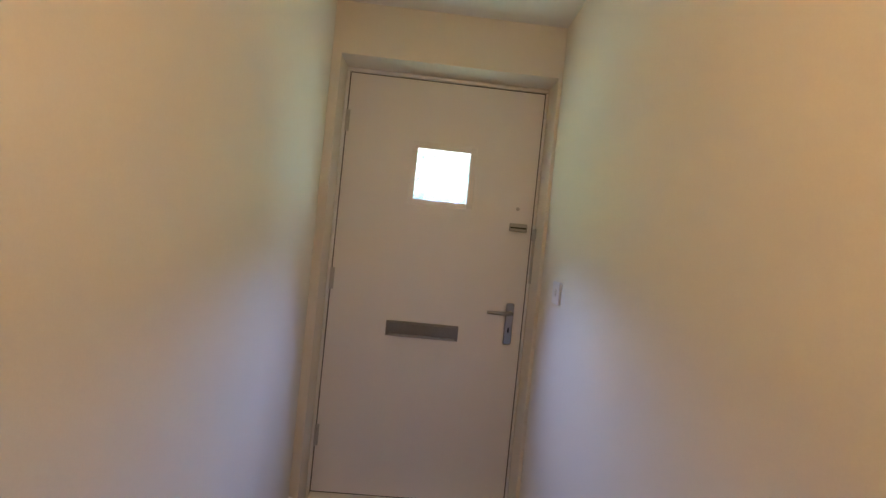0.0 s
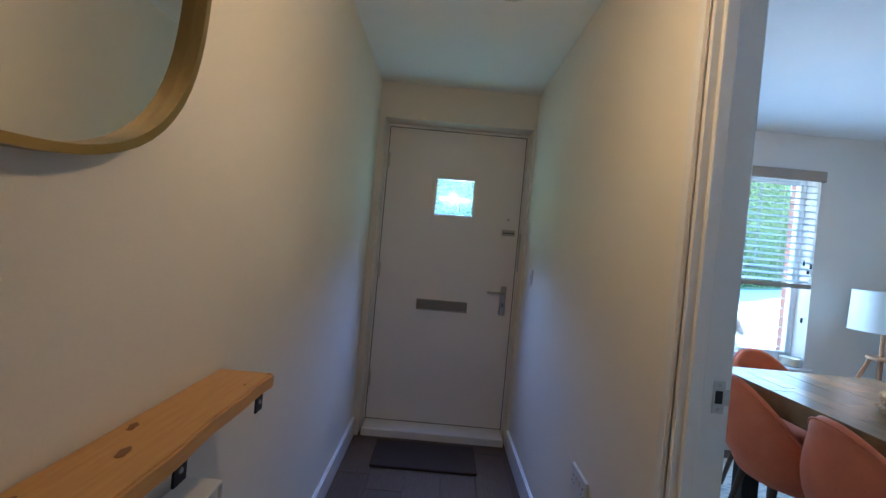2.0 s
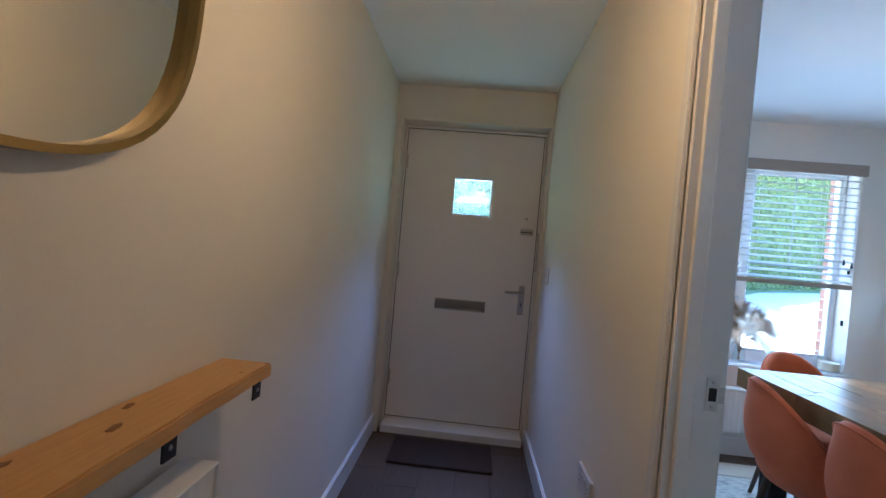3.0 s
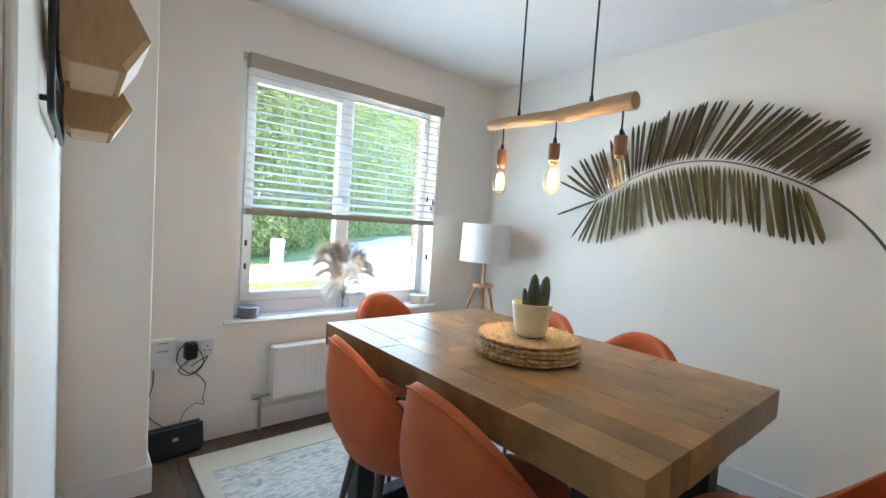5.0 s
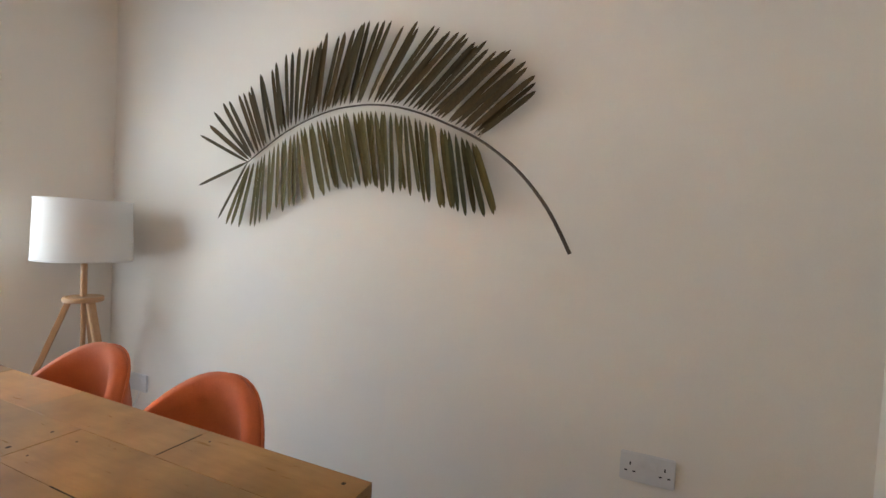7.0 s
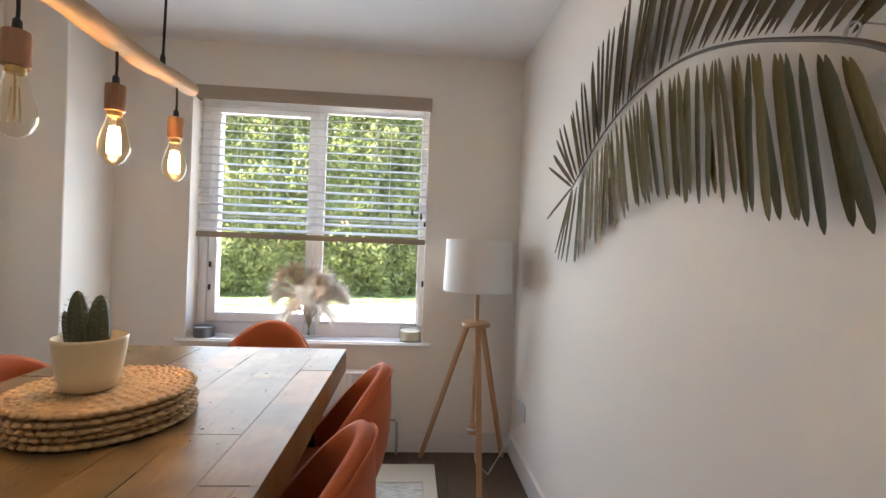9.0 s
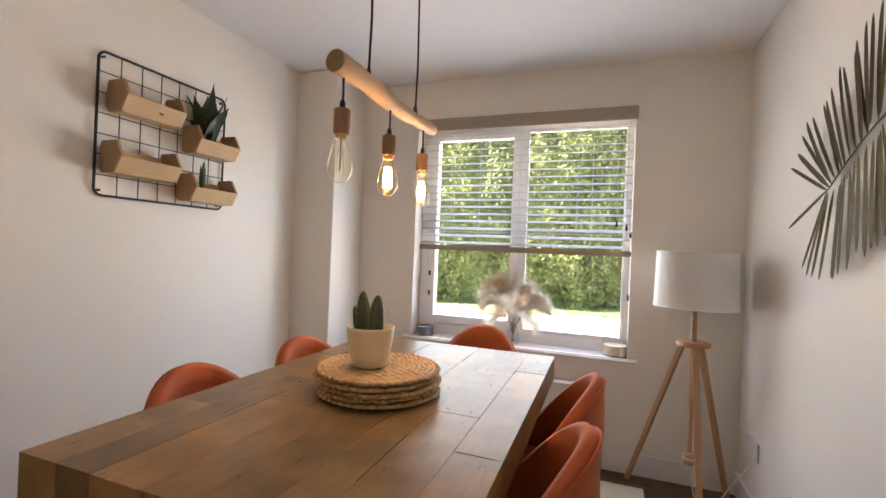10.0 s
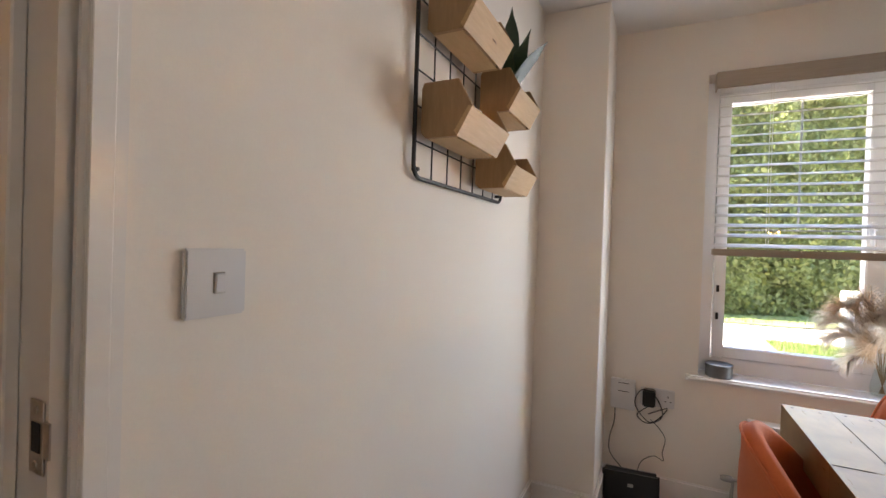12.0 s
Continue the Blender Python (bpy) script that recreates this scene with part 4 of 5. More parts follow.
CH = [((1.765, 1.285, 0), -100, "rust velvet tub chair pushed under the table beside the rack wall"),
      ((1.755, 0.815, 0), -94, "rust velvet tub chair with dark wooden legs, tucked under the table"),
      ((2.41, 1.30, 0), 94, "rust velvet tub chair tucked in beside the palm wall"),
      ((2.40, 0.84, 0), 94, "rust velvet tub chair facing the table from the palm side"),
      ((2.115, 1.79, 0), 182, "rust velvet tub chair at the table end below the window"),
      ((2.205, 0.245, 0), 0, "rust velvet tub chair at the table end away from the window")]
first = thing("dining_chair", CH[0][0], CH[0][2], "chair", "chairs round the table", CH[0][1])
chair_mesh_parts(first)
for at, turn, lab in CH[1:]:
    c = copy_thing(first, pose(*at, 0, 0, turn))
    c["label"] = lab

# ---- on the table: woven mats, pot and cactus ----
MX, MY = 2.065, 0.985


def woven_mat(z, r_max, seed, ox, oy):
    """Rings of plaited lumps, flattened."""
    rg = random.Random(seed)
    m = thing("placemat", (MX + ox, MY + oy, z), "round plaited seagrass placemat, one of a stack", "placemat", "stack of placemats", turn=rg.uniform(0, 90))
    verts, faces = [], []
    r, row = 0.012, 0
    sphere = [(0, 0, 1)] + [(math.cos(2 * math.pi * i / 6), math.sin(2 * math.pi * i / 6), 0.25) for i in range(6)] + [(0, 0, -0.8)]
    while r <= r_max:
        edge = r > r_max - 0.013
        num = max(5, int(2 * math.pi * r / 0.021))
        for i in range(num):
            a = 2 * math.pi * (i + 0.5 * (row % 2)) / num
            ca, sa = math.cos(a), math.sin(a)
            lean = 0.5 if row % 2 else -0.5
            base = len(verts)
            h = 0.0078 + rg.uniform(-0.0010, 0.0014)
            for x, y, zz in sphere:
                u, v = x * 0.0150, y * 0.0092
                u, v = u * math.cos(lean) - v * math.sin(lean), u * math.sin(lean) + v * math.cos(lean)
                verts.append((ca * (r + v) - sa * u, sa * (r + v) + ca * u, 0.0075 + zz * h))
            for k in range(6):
                faces.append((base, base + 1 + k, base + 1 + (k + 1) % 6))
                faces.append((base + 7, base + 1 + (k + 1) % 6, base + 1 + k))
        r += 0.0142
        row += 1
    me = bpy.data.meshes.new("weave")
    me.from_pydata(verts, [], faces)
    me.materials.append(RATTAN)
    me.polygons.foreach_set("use_smooth", [True] * len(me.polygons))
    w = new("weave", me)
    w.parent = m
    part("core", lathe(bmesh.new(), [(r_max - 0.008, 0.002), (r_max - 0.004, 0.007), (r_max - 0.008, 0.012)], 40), RATTAN, m)


for i, (ox, oy) in enumerate(((0.003, 0.002), (-0.005, 0.004), (0.006, -0.003), (-0.003, -0.004), (0, 0))):
    woven_mat(TZ + 0.001 + i * 0.0145, 0.174, 10 + i, ox, oy)
PZ = TZ + 0.001 + 5 * 0.0145 + 0.001
pot = thing("plant_pot", (2.047, 0.962, PZ), "cream ceramic pot standing on the placemats", "plant pot")
part("pot", lathe(bmesh.new(), [(0.042, 0.0), (0.048, 0.003), (0.056, 0.03), (0.0625, 0.066), (0.067, 0.104), (0.068, 0.109), (0.066, 0.112), (0.063, 0.108), (0.058, 0.087), (0.001, 0.085)], 40), POT, pot, smooth=60)
part("soil", lathe(bmesh.new(), [(0.0585, 0.086), (0.03, 0.091), (0.001, 0.093)], 24, close=False), SOIL, pot)
ca = thing("cactus", (2.047, 0.962, PZ + 0.090), "small three-stemmed green cactus growing in the pot", "cactus")
for x, y, h, r, tx, ty in ((-0.013, -0.012, 0.120, 0.0205, 2, -3), (0.024, -0.018, 0.114, 0.0205, 4, 5), (-0.034, -0.004, 0.076, 0.0112, 0, -14)):
    prof = [(r * 0.9, -0.012), (r * 1.04, h * 0.18), (r, h * 0.42), (r * 0.84, h * 0.68), (r * 0.56, h * 0.88), (r * 0.28, h * 0.97), (0.001, h)]
    stem = part("stem", lathe(bmesh.new(), prof, 36, ribs=9, rib=0.055), CACT, ca, smooth=80)
    stem.matrix_basis = pose(x, y, 0, tx, ty, 0)
    bm = bmesh.new()
    for k in range(9):
        a = 2 * math.pi * k / 9
        for q in range(11):
            f = 0.06 + q * 0.088
            rr = r * 1.1 * (1.0 if f < 0.6 else max(0.15, 1 - ((f - 0.6) / 0.42) ** 2))
            o = Vector((math.cos(a) * rr, math.sin(a) * rr, f * h))
            for s in range(4):
                d = Vector((math.cos(a), math.sin(a), 0.2)) + Vector((rnd(-0.8, 0.8), rnd(-0.8, 0.8), rnd(-0.6, 0.8)))
                tip = o + d.normalized() * rnd(0.004, 0.007)
                w = d.orthogonal().normalized() * 0.00035
                bm.faces.new([bm.verts.new(o - w), bm.verts.new(o + w), bm.verts.new(tip)])
    part("spines", bm, SPINE, stem, "pale spines", smooth=0)

# ---- driftwood pendant ----
PX = 2.086
dp = thing("driftwood_pendant", (PX, 0.965, CE), "driftwood log pendant with three hanging filament bulbs", "pendant lamp")
pts, rads = [], []
for i in range(25):
    t = i / 24
    y = 0.683 + (1.266 - 0.683) * t
    z = 1.583 - 0.004 * math.sin(math.pi * t * 1.15) + 0.002 * math.sin(t * 9)
    pts.append((0.004 * math.sin(t * 7), y - 0.965, z - CE))
    rads.append(0.0255 - 0.006 * t + 0.0013 * math.sin(t * 23) + 0.001 * math.sin(t * 47 + 1))
log = part("log", tube(bmesh.new(), pts, rads, 20), LOGW, dp, "pale driftwood log", smooth=50)
bm = lathe(bmesh.new(), [(0.0245, 0), (0.0235, 0.0015)], 20)
part("sawn_end", bm, ENDW, log, "darker sawn end").matrix_basis = pose(pts[0][0], pts[0][1] + 0.0005, pts[0][2], 90, 0, 0)
for y in (0.827, 1.120):
    cdp = part("cord", tube(bmesh.new(), [(0, y - 0.965, 1.60 - CE), (0.002, y - 0.965 + 0.002, 1.75 - CE), (-0.001, y - 0.965, 1.95 - CE), (0, y - 0.965, -0.001)], 0.0032, 8), FLEX, dp, "black fabric flex")
    part("gland", lathe(bmesh.new(), [(0.006, 1.598 - CE), (0.0065, 1.603 - CE), (0.006, 1.618 - CE), (0.004, 1.624 - CE)], 12, (0, y - 0.965, 0)), BLKP, cdp, "black cord grip")
    part("ceiling_cup", lathe(bmesh.new(), [(0.022, -0.012), (0.024, -0.001)], 20, (0, y - 0.965, 0)), BLKP, cdp, "black ceiling cup")
for i, (y, lit) in enumerate(((0.718, 0), (0.952, 1), (1.190, 1))):
    yy = y - 0.965
    zb = 1.316 - CE          # bulb bottom
    zc = zb + 0.115          # bottom of the holder
    d = part("drop_cord", tube(bmesh.new(), [(0, yy, zc + 0.055), (0.001, yy, zc + 0.09), (0, yy, 1.57 - CE)], 0.0028, 8), FLEX, dp, "black fabric flex")
    part("cord_grip", lathe(bmesh.new(), [(0.0065, zc + 0.054), (0.007, zc + 0.058), (0.0065, zc + 0.072), (0.0035, zc + 0.076)], 12, (0, yy, 0)), BLKP, d, "black cord grip")
    part("holder", lathe(bmesh.new(), [(0.0165, zc - 0.002), (0.0185, zc), (0.019, zc + 0.003), (0.019, zc + 0.052), (0.0175, zc + 0.055)], 24, (0, yy, 0)), HOLDER, dp, "turned wooden lamp holder")
    part("cap", lathe(bmesh.new(), [(0.0125, zc - 0.012), (0.0135, zc - 0.010), (0.0135, zc - 0.001)], 20, (0, yy, 0)), BRASS, dp, "brass bulb cap")
    prof = [(0.001, zb), (0.010, zb + 0.002), (0.020, zb + 0.010), (0.0275, zb + 0.024), (0.0295, zb + 0.038), (0.0275, zb + 0.055), (0.021, zb + 0.078), (0.0155, zb + 0.095), (0.013, zb + 0.106)]
    inner = [(max(0.0006, r - 0.0009), z + (0.0009 if r < 0.012 else 0)) for r, z in prof]
    b = part("bulb", lathe(bmesh.new(), prof + inner[::-1], 28, (0, yy, 0), close=False), BULBG if lit else BULBC, dp, "lit amber filament bulb" if lit else "unlit clear filament bulb", smooth=80)
    b.visible_shadow = False
    bm = bmesh.new()
    if lit:
        for k in range(6):
            a = 2 * math.pi * k / 6
            x, q = 0.0095 * math.cos(a), 0.0095 * math.sin(a)
            tube(bm, [(x, yy + q, zb + 0.025), (x * 1.05, yy + q * 1.05, zb + 0.055), (x * 0.7, yy + q * 0.7, zb + 0.08)], 0.0036, 7)
        part("filament", bm, FILA, b, "glowing filament cage")
    else:
        for k in range(6):
            a = 2 * math.pi * k / 6
            x, q = 0.009 * math.cos(a), 0.009 * math.sin(a)
            tube(bm, [(x, yy + q, zb + 0.025), (x * 0.6, yy + q * 0.6, zb + 0.082)], 0.0006, 5)
        tube(bm, [(0, yy, zb + 0.03), (0, yy, zb + 0.105)], 0.0018, 6)
        part("filament", bm, WIRE, b, "unlit filament wires")

# ---- tripod floor lamp ----
fl = thing("floor_lamp", (3.07, 2.215, 0), "oak tripod floor lamp with a white drum shade, unlit", "floor lamp")
bm = bmesh.new()
rows = []
for r, z in ((0.177, 0.952), (0.169, 1.212), (0.1665, 1.212), (0.1745, 0.952)):
    rows.append([bm.verts.new((r * math.cos(2 * math.pi * i / 48), r * math.sin(2 * math.pi * i / 48), z)) for i in range(48)])
for k in range(4):
    a, b = rows[k], rows[(k + 1) % 4]
    for i in range(48):
        bm.faces.new((a[i], a[(i + 1) % 48], b[(i + 1) % 48], b[i]))
bmesh.ops.recalc_face_normals(bm, faces=bm.faces[:])
sd = part("shade", bm, SHADE, fl, "white fabric drum shade", smooth=40)
for z, r in ((0.954, 0.1765), (1.210, 0.170)):
    part("shade_trim", tube(bmesh.new(), [(r * math.cos(2 * math.pi * i / 40), r * math.sin(2 * math.pi * i / 40), z) for i in range(41)], 0.003, 6, cap=False), SHADE, sd)
bm = bmesh.new()
for a in (0, 2.1, 4.2):
    tube(bm, [(0, 0, 1.16), (0.16 * math.cos(a), 0.16 * math.sin(a), 1.19)], 0.002, 6)
part("shade_spider", bm, STEEL, sd)
part("pole", tube(bmesh.new(), [(0, 0, 0.79), (0, 0, 1.16)], 0.0125, 14), OAK, fl)
part("hub", lathe(bmesh.new(), [(0.070, 0.770), (0.074, 0.773), (0.074, 0.788), (0.070, 0.792)], 36), OAK, fl)
for fx, fy in ((-0.255, 0.195), (0.205, 0.20), (0.0, -0.30)):
    v = Vector((fx, fy, 0)).normalized()
    a, b = Vector((v.x * 0.050, v.y * 0.050, 0.772)), Vector((fx, fy, 0.0))
    bm = bmesh.new()
    s = Vector((-v.y, v.x, 0)) * 0.015
    w = v * 0.011
    quad_a = [a - s - w, a + s - w, a + s + w, a - s + w]
    quad_b = [b - s * 0.8 - w, b + s * 0.8 - w, b + s * 0.8 + w, b - s * 0.8 + w]
    va, vb = [bm.verts.new(q) for q in quad_a], [bm.verts.new(q) for q in quad_b]
    bm.faces.new(va)
    bm.faces.new(vb[::-1])
    for k in range(4):
        bm.faces.new((va[k], vb[k], vb[(k + 1) % 4], va[(k + 1) % 4]))
    bmesh.ops.recalc_face_normals(bm, faces=bm.faces[:])
    bmesh.ops.bevel(bm, geom=bm.edges[:], offset=0.003, segments=2, affect="EDGES")
    part("leg", bm, OAK, fl, "splayed oak leg")
part("drop_rod", tube(bmesh.new(), [(0, 0, 0.772), (0, 0, 0.27)], 0.010, 12), OAK, fl)
kn = part("weight", lathe(bmesh.new(), [(0.020, 0.215), (0.028, 0.219), (0.028, 0.262), (0.020, 0.272)], 24), OAK, fl, "oak weight with a cream band")
part("band", lathe(bmesh.new(), [(0.0286, 0.238), (0.0286, 0.252)], 24), WPL, kn, "cream band")
lead = thing("lamp_flex", (3.07, 2.215, 0), "thin white lamp flex trailing to the wall", "cable")
part("flex", tube(bmesh.new(), [(0.0, 0.0, 0.215), (0.02, -0.03, 0.08), (0.08, -0.05, 0.03), (0.17, -0.02, 0.16), (0.255, 0.02, 0.26), (0.281, 0.03, 0.32)], 0.0027, 6), WPL, lead)
ls = thing("wall_socket", (P, 2.245, 0.33), "white plastic wall socket behind the floor lamp", "wall socket", turn=-90)
part("plate", boxm(-0.0735, 0.0735, -0.009, 0, -0.0435, 0.0435, bev=0.003, seg=2), WPL, ls)
part("rocker", boxm(0.02, 0.034, -0.0125, -0.009, 0.004, 0.024, bev=0.0015), WPL, ls)

# ---- palm leaf on the wall ----
pl = thing("palm_leaf", (P, 0.95, 1.45), "large dried palm frond mounted on the wall as decoration", "wall decoration")
ARC = [(0.186, 1.106, -0.12), (0.24, 1.204, -0.11), (0.293, 1.278, -0.098), (0.36, 1.35, -0.082), (0.428, 1.406, -0.066), (0.505, 1.458, -0.052), (0.60, 1.505, -0.046), (0.72, 1.555, -0.043), (0.85, 1.59, -0.042), (0.98, 1.60, -0.04), (1.13, 1.583, -0.04), (1.32, 1.516, -0.042), (1.512, 1.402, -0.045)]


def spline(line, f):
    """A smooth curve through line at f from 0 to 1."""
    n = len(line) - 1
    i = min(int(f * n), n - 1)
    t = f * n - i
    p = [Vector(line[max(0, min(n, j))]) for j in (i - 1, i, i + 1, i + 2)]
    return 0.5 * ((2 * p[1]) + (p[2] - p[0]) * t + (2 * p[0] - 5 * p[1] + 4 * p[2] - p[3]) * t * t + (3 * p[1] - p[0] - 3 * p[2] + p[3]) * t ** 3)


curve_pts = [spline(ARC, i / 60) for i in range(61)]
part("stem", tube(bmesh.new(), [(p.z, p.x - 0.95, p.y - 1.45) for p in curve_pts], [0.0058 - 0.0036 * i / 60 for i in range(61)], 8), STEM, pl, "dark curved stem")


def blade(bm, root, ang, length, width, lift):
    """A folded pointed leaflet from root at ang (from up, towards -y)."""
    d = Vector((0, -math.sin(ang), math.cos(ang)))
    s = Vector((0, math.cos(ang), math.sin(ang)))
    prev = None
    for k, (f, w) in enumerate(((0, 0.12), (0.05, 0.5), (0.16, 0.9), (0.5, 1.0), (0.84, 0.95), (0.955, 0.6), (1.0, 0.06))):
        c = Vector(root) + d * length * f + Vector((-lift * math.sin(f * 2.2), 0, 0))
        x = width * w * 0.5
        ring = [bm.verts.new(c + s * x + Vector((-0.001, 0, 0))), bm.verts.new(c + Vector((0.0035 * w, 0, 0))), bm.verts.new(c - s * x + Vector((-0.001, 0, 0))), bm.verts.new(c + Vector((0.0008 + 0.0035 * w - 0.003, 0, 0)))]
        if prev:
            for j in range(4):
                bm.faces.new((prev[j], prev[(j + 1) % 4], ring[(j + 1) % 4], ring[j]))
        prev = ring
    return bm


def lerp_table(tab, f):
    for (a, va), (b, vb) in zip(tab, tab[1:]):
        if f <= b:
            return va + (vb - va) * (f - a) / (b - a)
    return tab[-1][1]


rp = random.Random(11)
EVEN = [(0, 0), (0.098, 0.143), (0.219, 0.286), (0.344, 0.43), (0.465, 0.571), (0.605, 0.714), (0.793, 0.857), (1, 1)]  # even steps along the stem
UP_ANG = [(0, 59), (0.03, 51), (0.10, 50), (0.28, 47), (0.36, 40), (0.42, 28), (0.47, 20), (0.54, 18), (0.62, 12), (0.74, 5), (0.80, -10), (0.90, -22), (0.96, -34), (1, -56)]
UP_LEN = [(0, 0.227), (0.03, 0.252), (0.08, 0.292), (0.3, 0.312), (0.5, 0.30), (0.75, 0.295), (0.9, 0.272), (1, 0.30)]
LO_ANG = [(0, 160), (0.06, 166), (0.2, 169), (0.33, 175), (0.42, 172), (0.5, 165), (0.62, 163), (0.72, 167), (0.78, 181), (0.9, 180), (0.96, 193), (1, 206)]
LO_LEN = [(0, 0.232), (0.05, 0.272), (0.2, 0.29), (0.5, 0.285), (0.8, 0.278), (1, 0.288)]
for up, count, ang_t, len_t, mtl in ((1, 60, UP_ANG, UP_LEN, PALMU), (0, 52, LO_ANG, LO_LEN, PALML)):
    for i in range(count):
        f = (i + rp.uniform(-0.25, 0.25)) / (count - 1)
        f = max(0.0, min(1.0, f))
        if up and 0.435 < f < 0.455:
            continue
        e = lerp_table(EVEN, f)
        g = (0.417 + 0.583 * e) if up else (0.425 + 0.57 * e)
        p = spline(ARC, g)
        a = radians(lerp_table(ang_t, f) + rp.gauss(0, 2.2))
        bm = bmesh.new()
        off = 0.010 if up else -0.022
        blade(bm, (p.z + rp.uniform(-0.006, 0.010), p.x - 0.95, p.y - 1.45 + off), a, lerp_table(len_t, f) * rp.uniform(0.93, 1.03), rp.uniform(0.0160, 0.0215), rp.uniform(-0.004, 0.010))
        part("leaflet", bm, mtl, pl, smooth=60)
for a, ln in ((-67, 0.312), (-109, 0.303), (-146, 0.29)):
    p = spline(ARC, 1.0)
    part("leaflet", blade(bmesh.new(), (p.z, p.x - 0.95, p.y - 1.45), radians(a), ln, 0.014, 0.0), PALMU, pl, smooth=60)
hk = spline(ARC, 5 / 12)
hook = part("hook", tube(bmesh.new(), [(0, hk.x - 0.95, hk.y - 1.425), (hk.z - 0.004, hk.x - 0.95, hk.y - 1.425), (hk.z - 0.008, hk.x - 0.95, hk.y - 1.445)], 0.0012, 6), STEEL, pl, "small wall hook")
part("ring", tube(bmesh.new(), [(hk.z, hk.x - 0.95 + 0.011 * math.cos(q * 0.5236), hk.y - 1.437 + 0.011 * math.sin(q * 0.5236)) for q in range(13)], 0.0018, 6), STEEL, hook)

# ---- wire rack with planters ----
RX, RY0, RY1, RZ0, RZ1 = L + 0.014, 0.968, 1.562, 1.332, 1.885
rk = thing("wire_wall_rack", (L, (RY0 + RY1) / 2, RZ0), "black wire grid rack with rounded corners on the wall", "wall rack")
hw, hh, cr = (RY1 - RY0) / 2, RZ1 - RZ0, 0.03
loop = []
for cy, cz, a0 in ((hw - cr, hh - cr, 0), (-hw + cr, hh - cr, 90), (-hw + cr, cr, 180), (hw - cr, cr, 270)):
    for q in range(7):
        a = radians(a0 + q * 15)
        loop.append((0.014, cy + cr * math.cos(a), cz + cr * math.sin(a)))
loop.append(loop[0])
part("frame", tube(bmesh.new(), loop, 0.0052, 8), BLACKM, rk, "black round bar frame")
for i in range(1, 7):
    y = -hw + 2 * hw * i / 7
    part("wire", tube(bmesh.new(), [(0.014, y, 0.0), (0.014, y, hh)], 0.0021, 6), BLACKM, rk)
for i in range(1, 7):
    z = hh * i / 7
    part("wire", tube(bmesh.new(), [(0.0155, -hw, z), (0.0155, hw, z)], 0.0021, 6), BLACKM, rk)
for y in (-hw + 0.02, hw - 0.02):
    for z in (0.02, hh - 0.02):
        part("wall_clip", tube(bmesh.new(), [(0.0, y, z), (0.016, y, z)], 0.005, 8), BLACKM, rk)


def planter(y0, y1, z0, label):
    """Pine trough with six-sided ends; the front board leans out."""
    p = thing("wooden_planter", (RX + 0.008, (y0 + y1) / 2, z0), label, "planter", "planters on the rack")
    w = (y1 - y0) / 2
    hexa = [(0, 0.012), (0.012, 0.0), (0.088, 0.0), (0.122, 0.060), (0.088, 0.122), (0.006, 0.122), (0, 0.11)]
    for s in (-1, 1):
        a, b = (-w, -w + 0.011) if s < 0 else (w - 0.011, w)
        part("end", prism(bmesh.new(), hexa, "y", a, b), PINEE, p, "six-sided pine end", smooth=0)
    iy = w - 0.0113
    part("back", boxm(0.0, 0.010, -iy, iy, 0.014, 0.10), PINE, p)
    part("bottom", boxm(0.011, 0.080, -iy, iy, 0.0, 0.010), PINE, p)
    part("front", prism(bmesh.new(), [(0.089, 0.0), (0.1225, 0.060), (0.1135, 0.062), (0.081, 0.0105)], "y", -w - 0.001, w + 0.001), PINE, p, "leaning front board", smooth=0)
    return p


A = planter(0.998, 1.245, 1.655, "pale pine trough planter with a knot, empty")
kn = part("knot", lathe(bmesh.new(), [(0.011, 0), (0.009, 0.0008)], 14), KNOTW, A, "brown knot in the front board")
kn.matrix_basis = pose(0.1058, 0.02, 0.030, 0, 61, 0)
planter(0.982, 1.234, 1.418, "pale pine trough planter, empty, low on the rack")
B = planter(1.325, 1.545, 1.570, "pale pine trough planter holding a snake plant")
D = planter(1.308, 1.538, 1.350, "pale pine trough planter holding a small succulent")
for q in (B, D):
    part("soil", boxm(0.013, 0.082, -0.085, 0.085, 0.011, 0.045), SOIL, q)
sn = thing("snake_plant", (RX + 0.055, 1.415, 1.617), "dark green snake plant with broad pointed leaves", "plant")
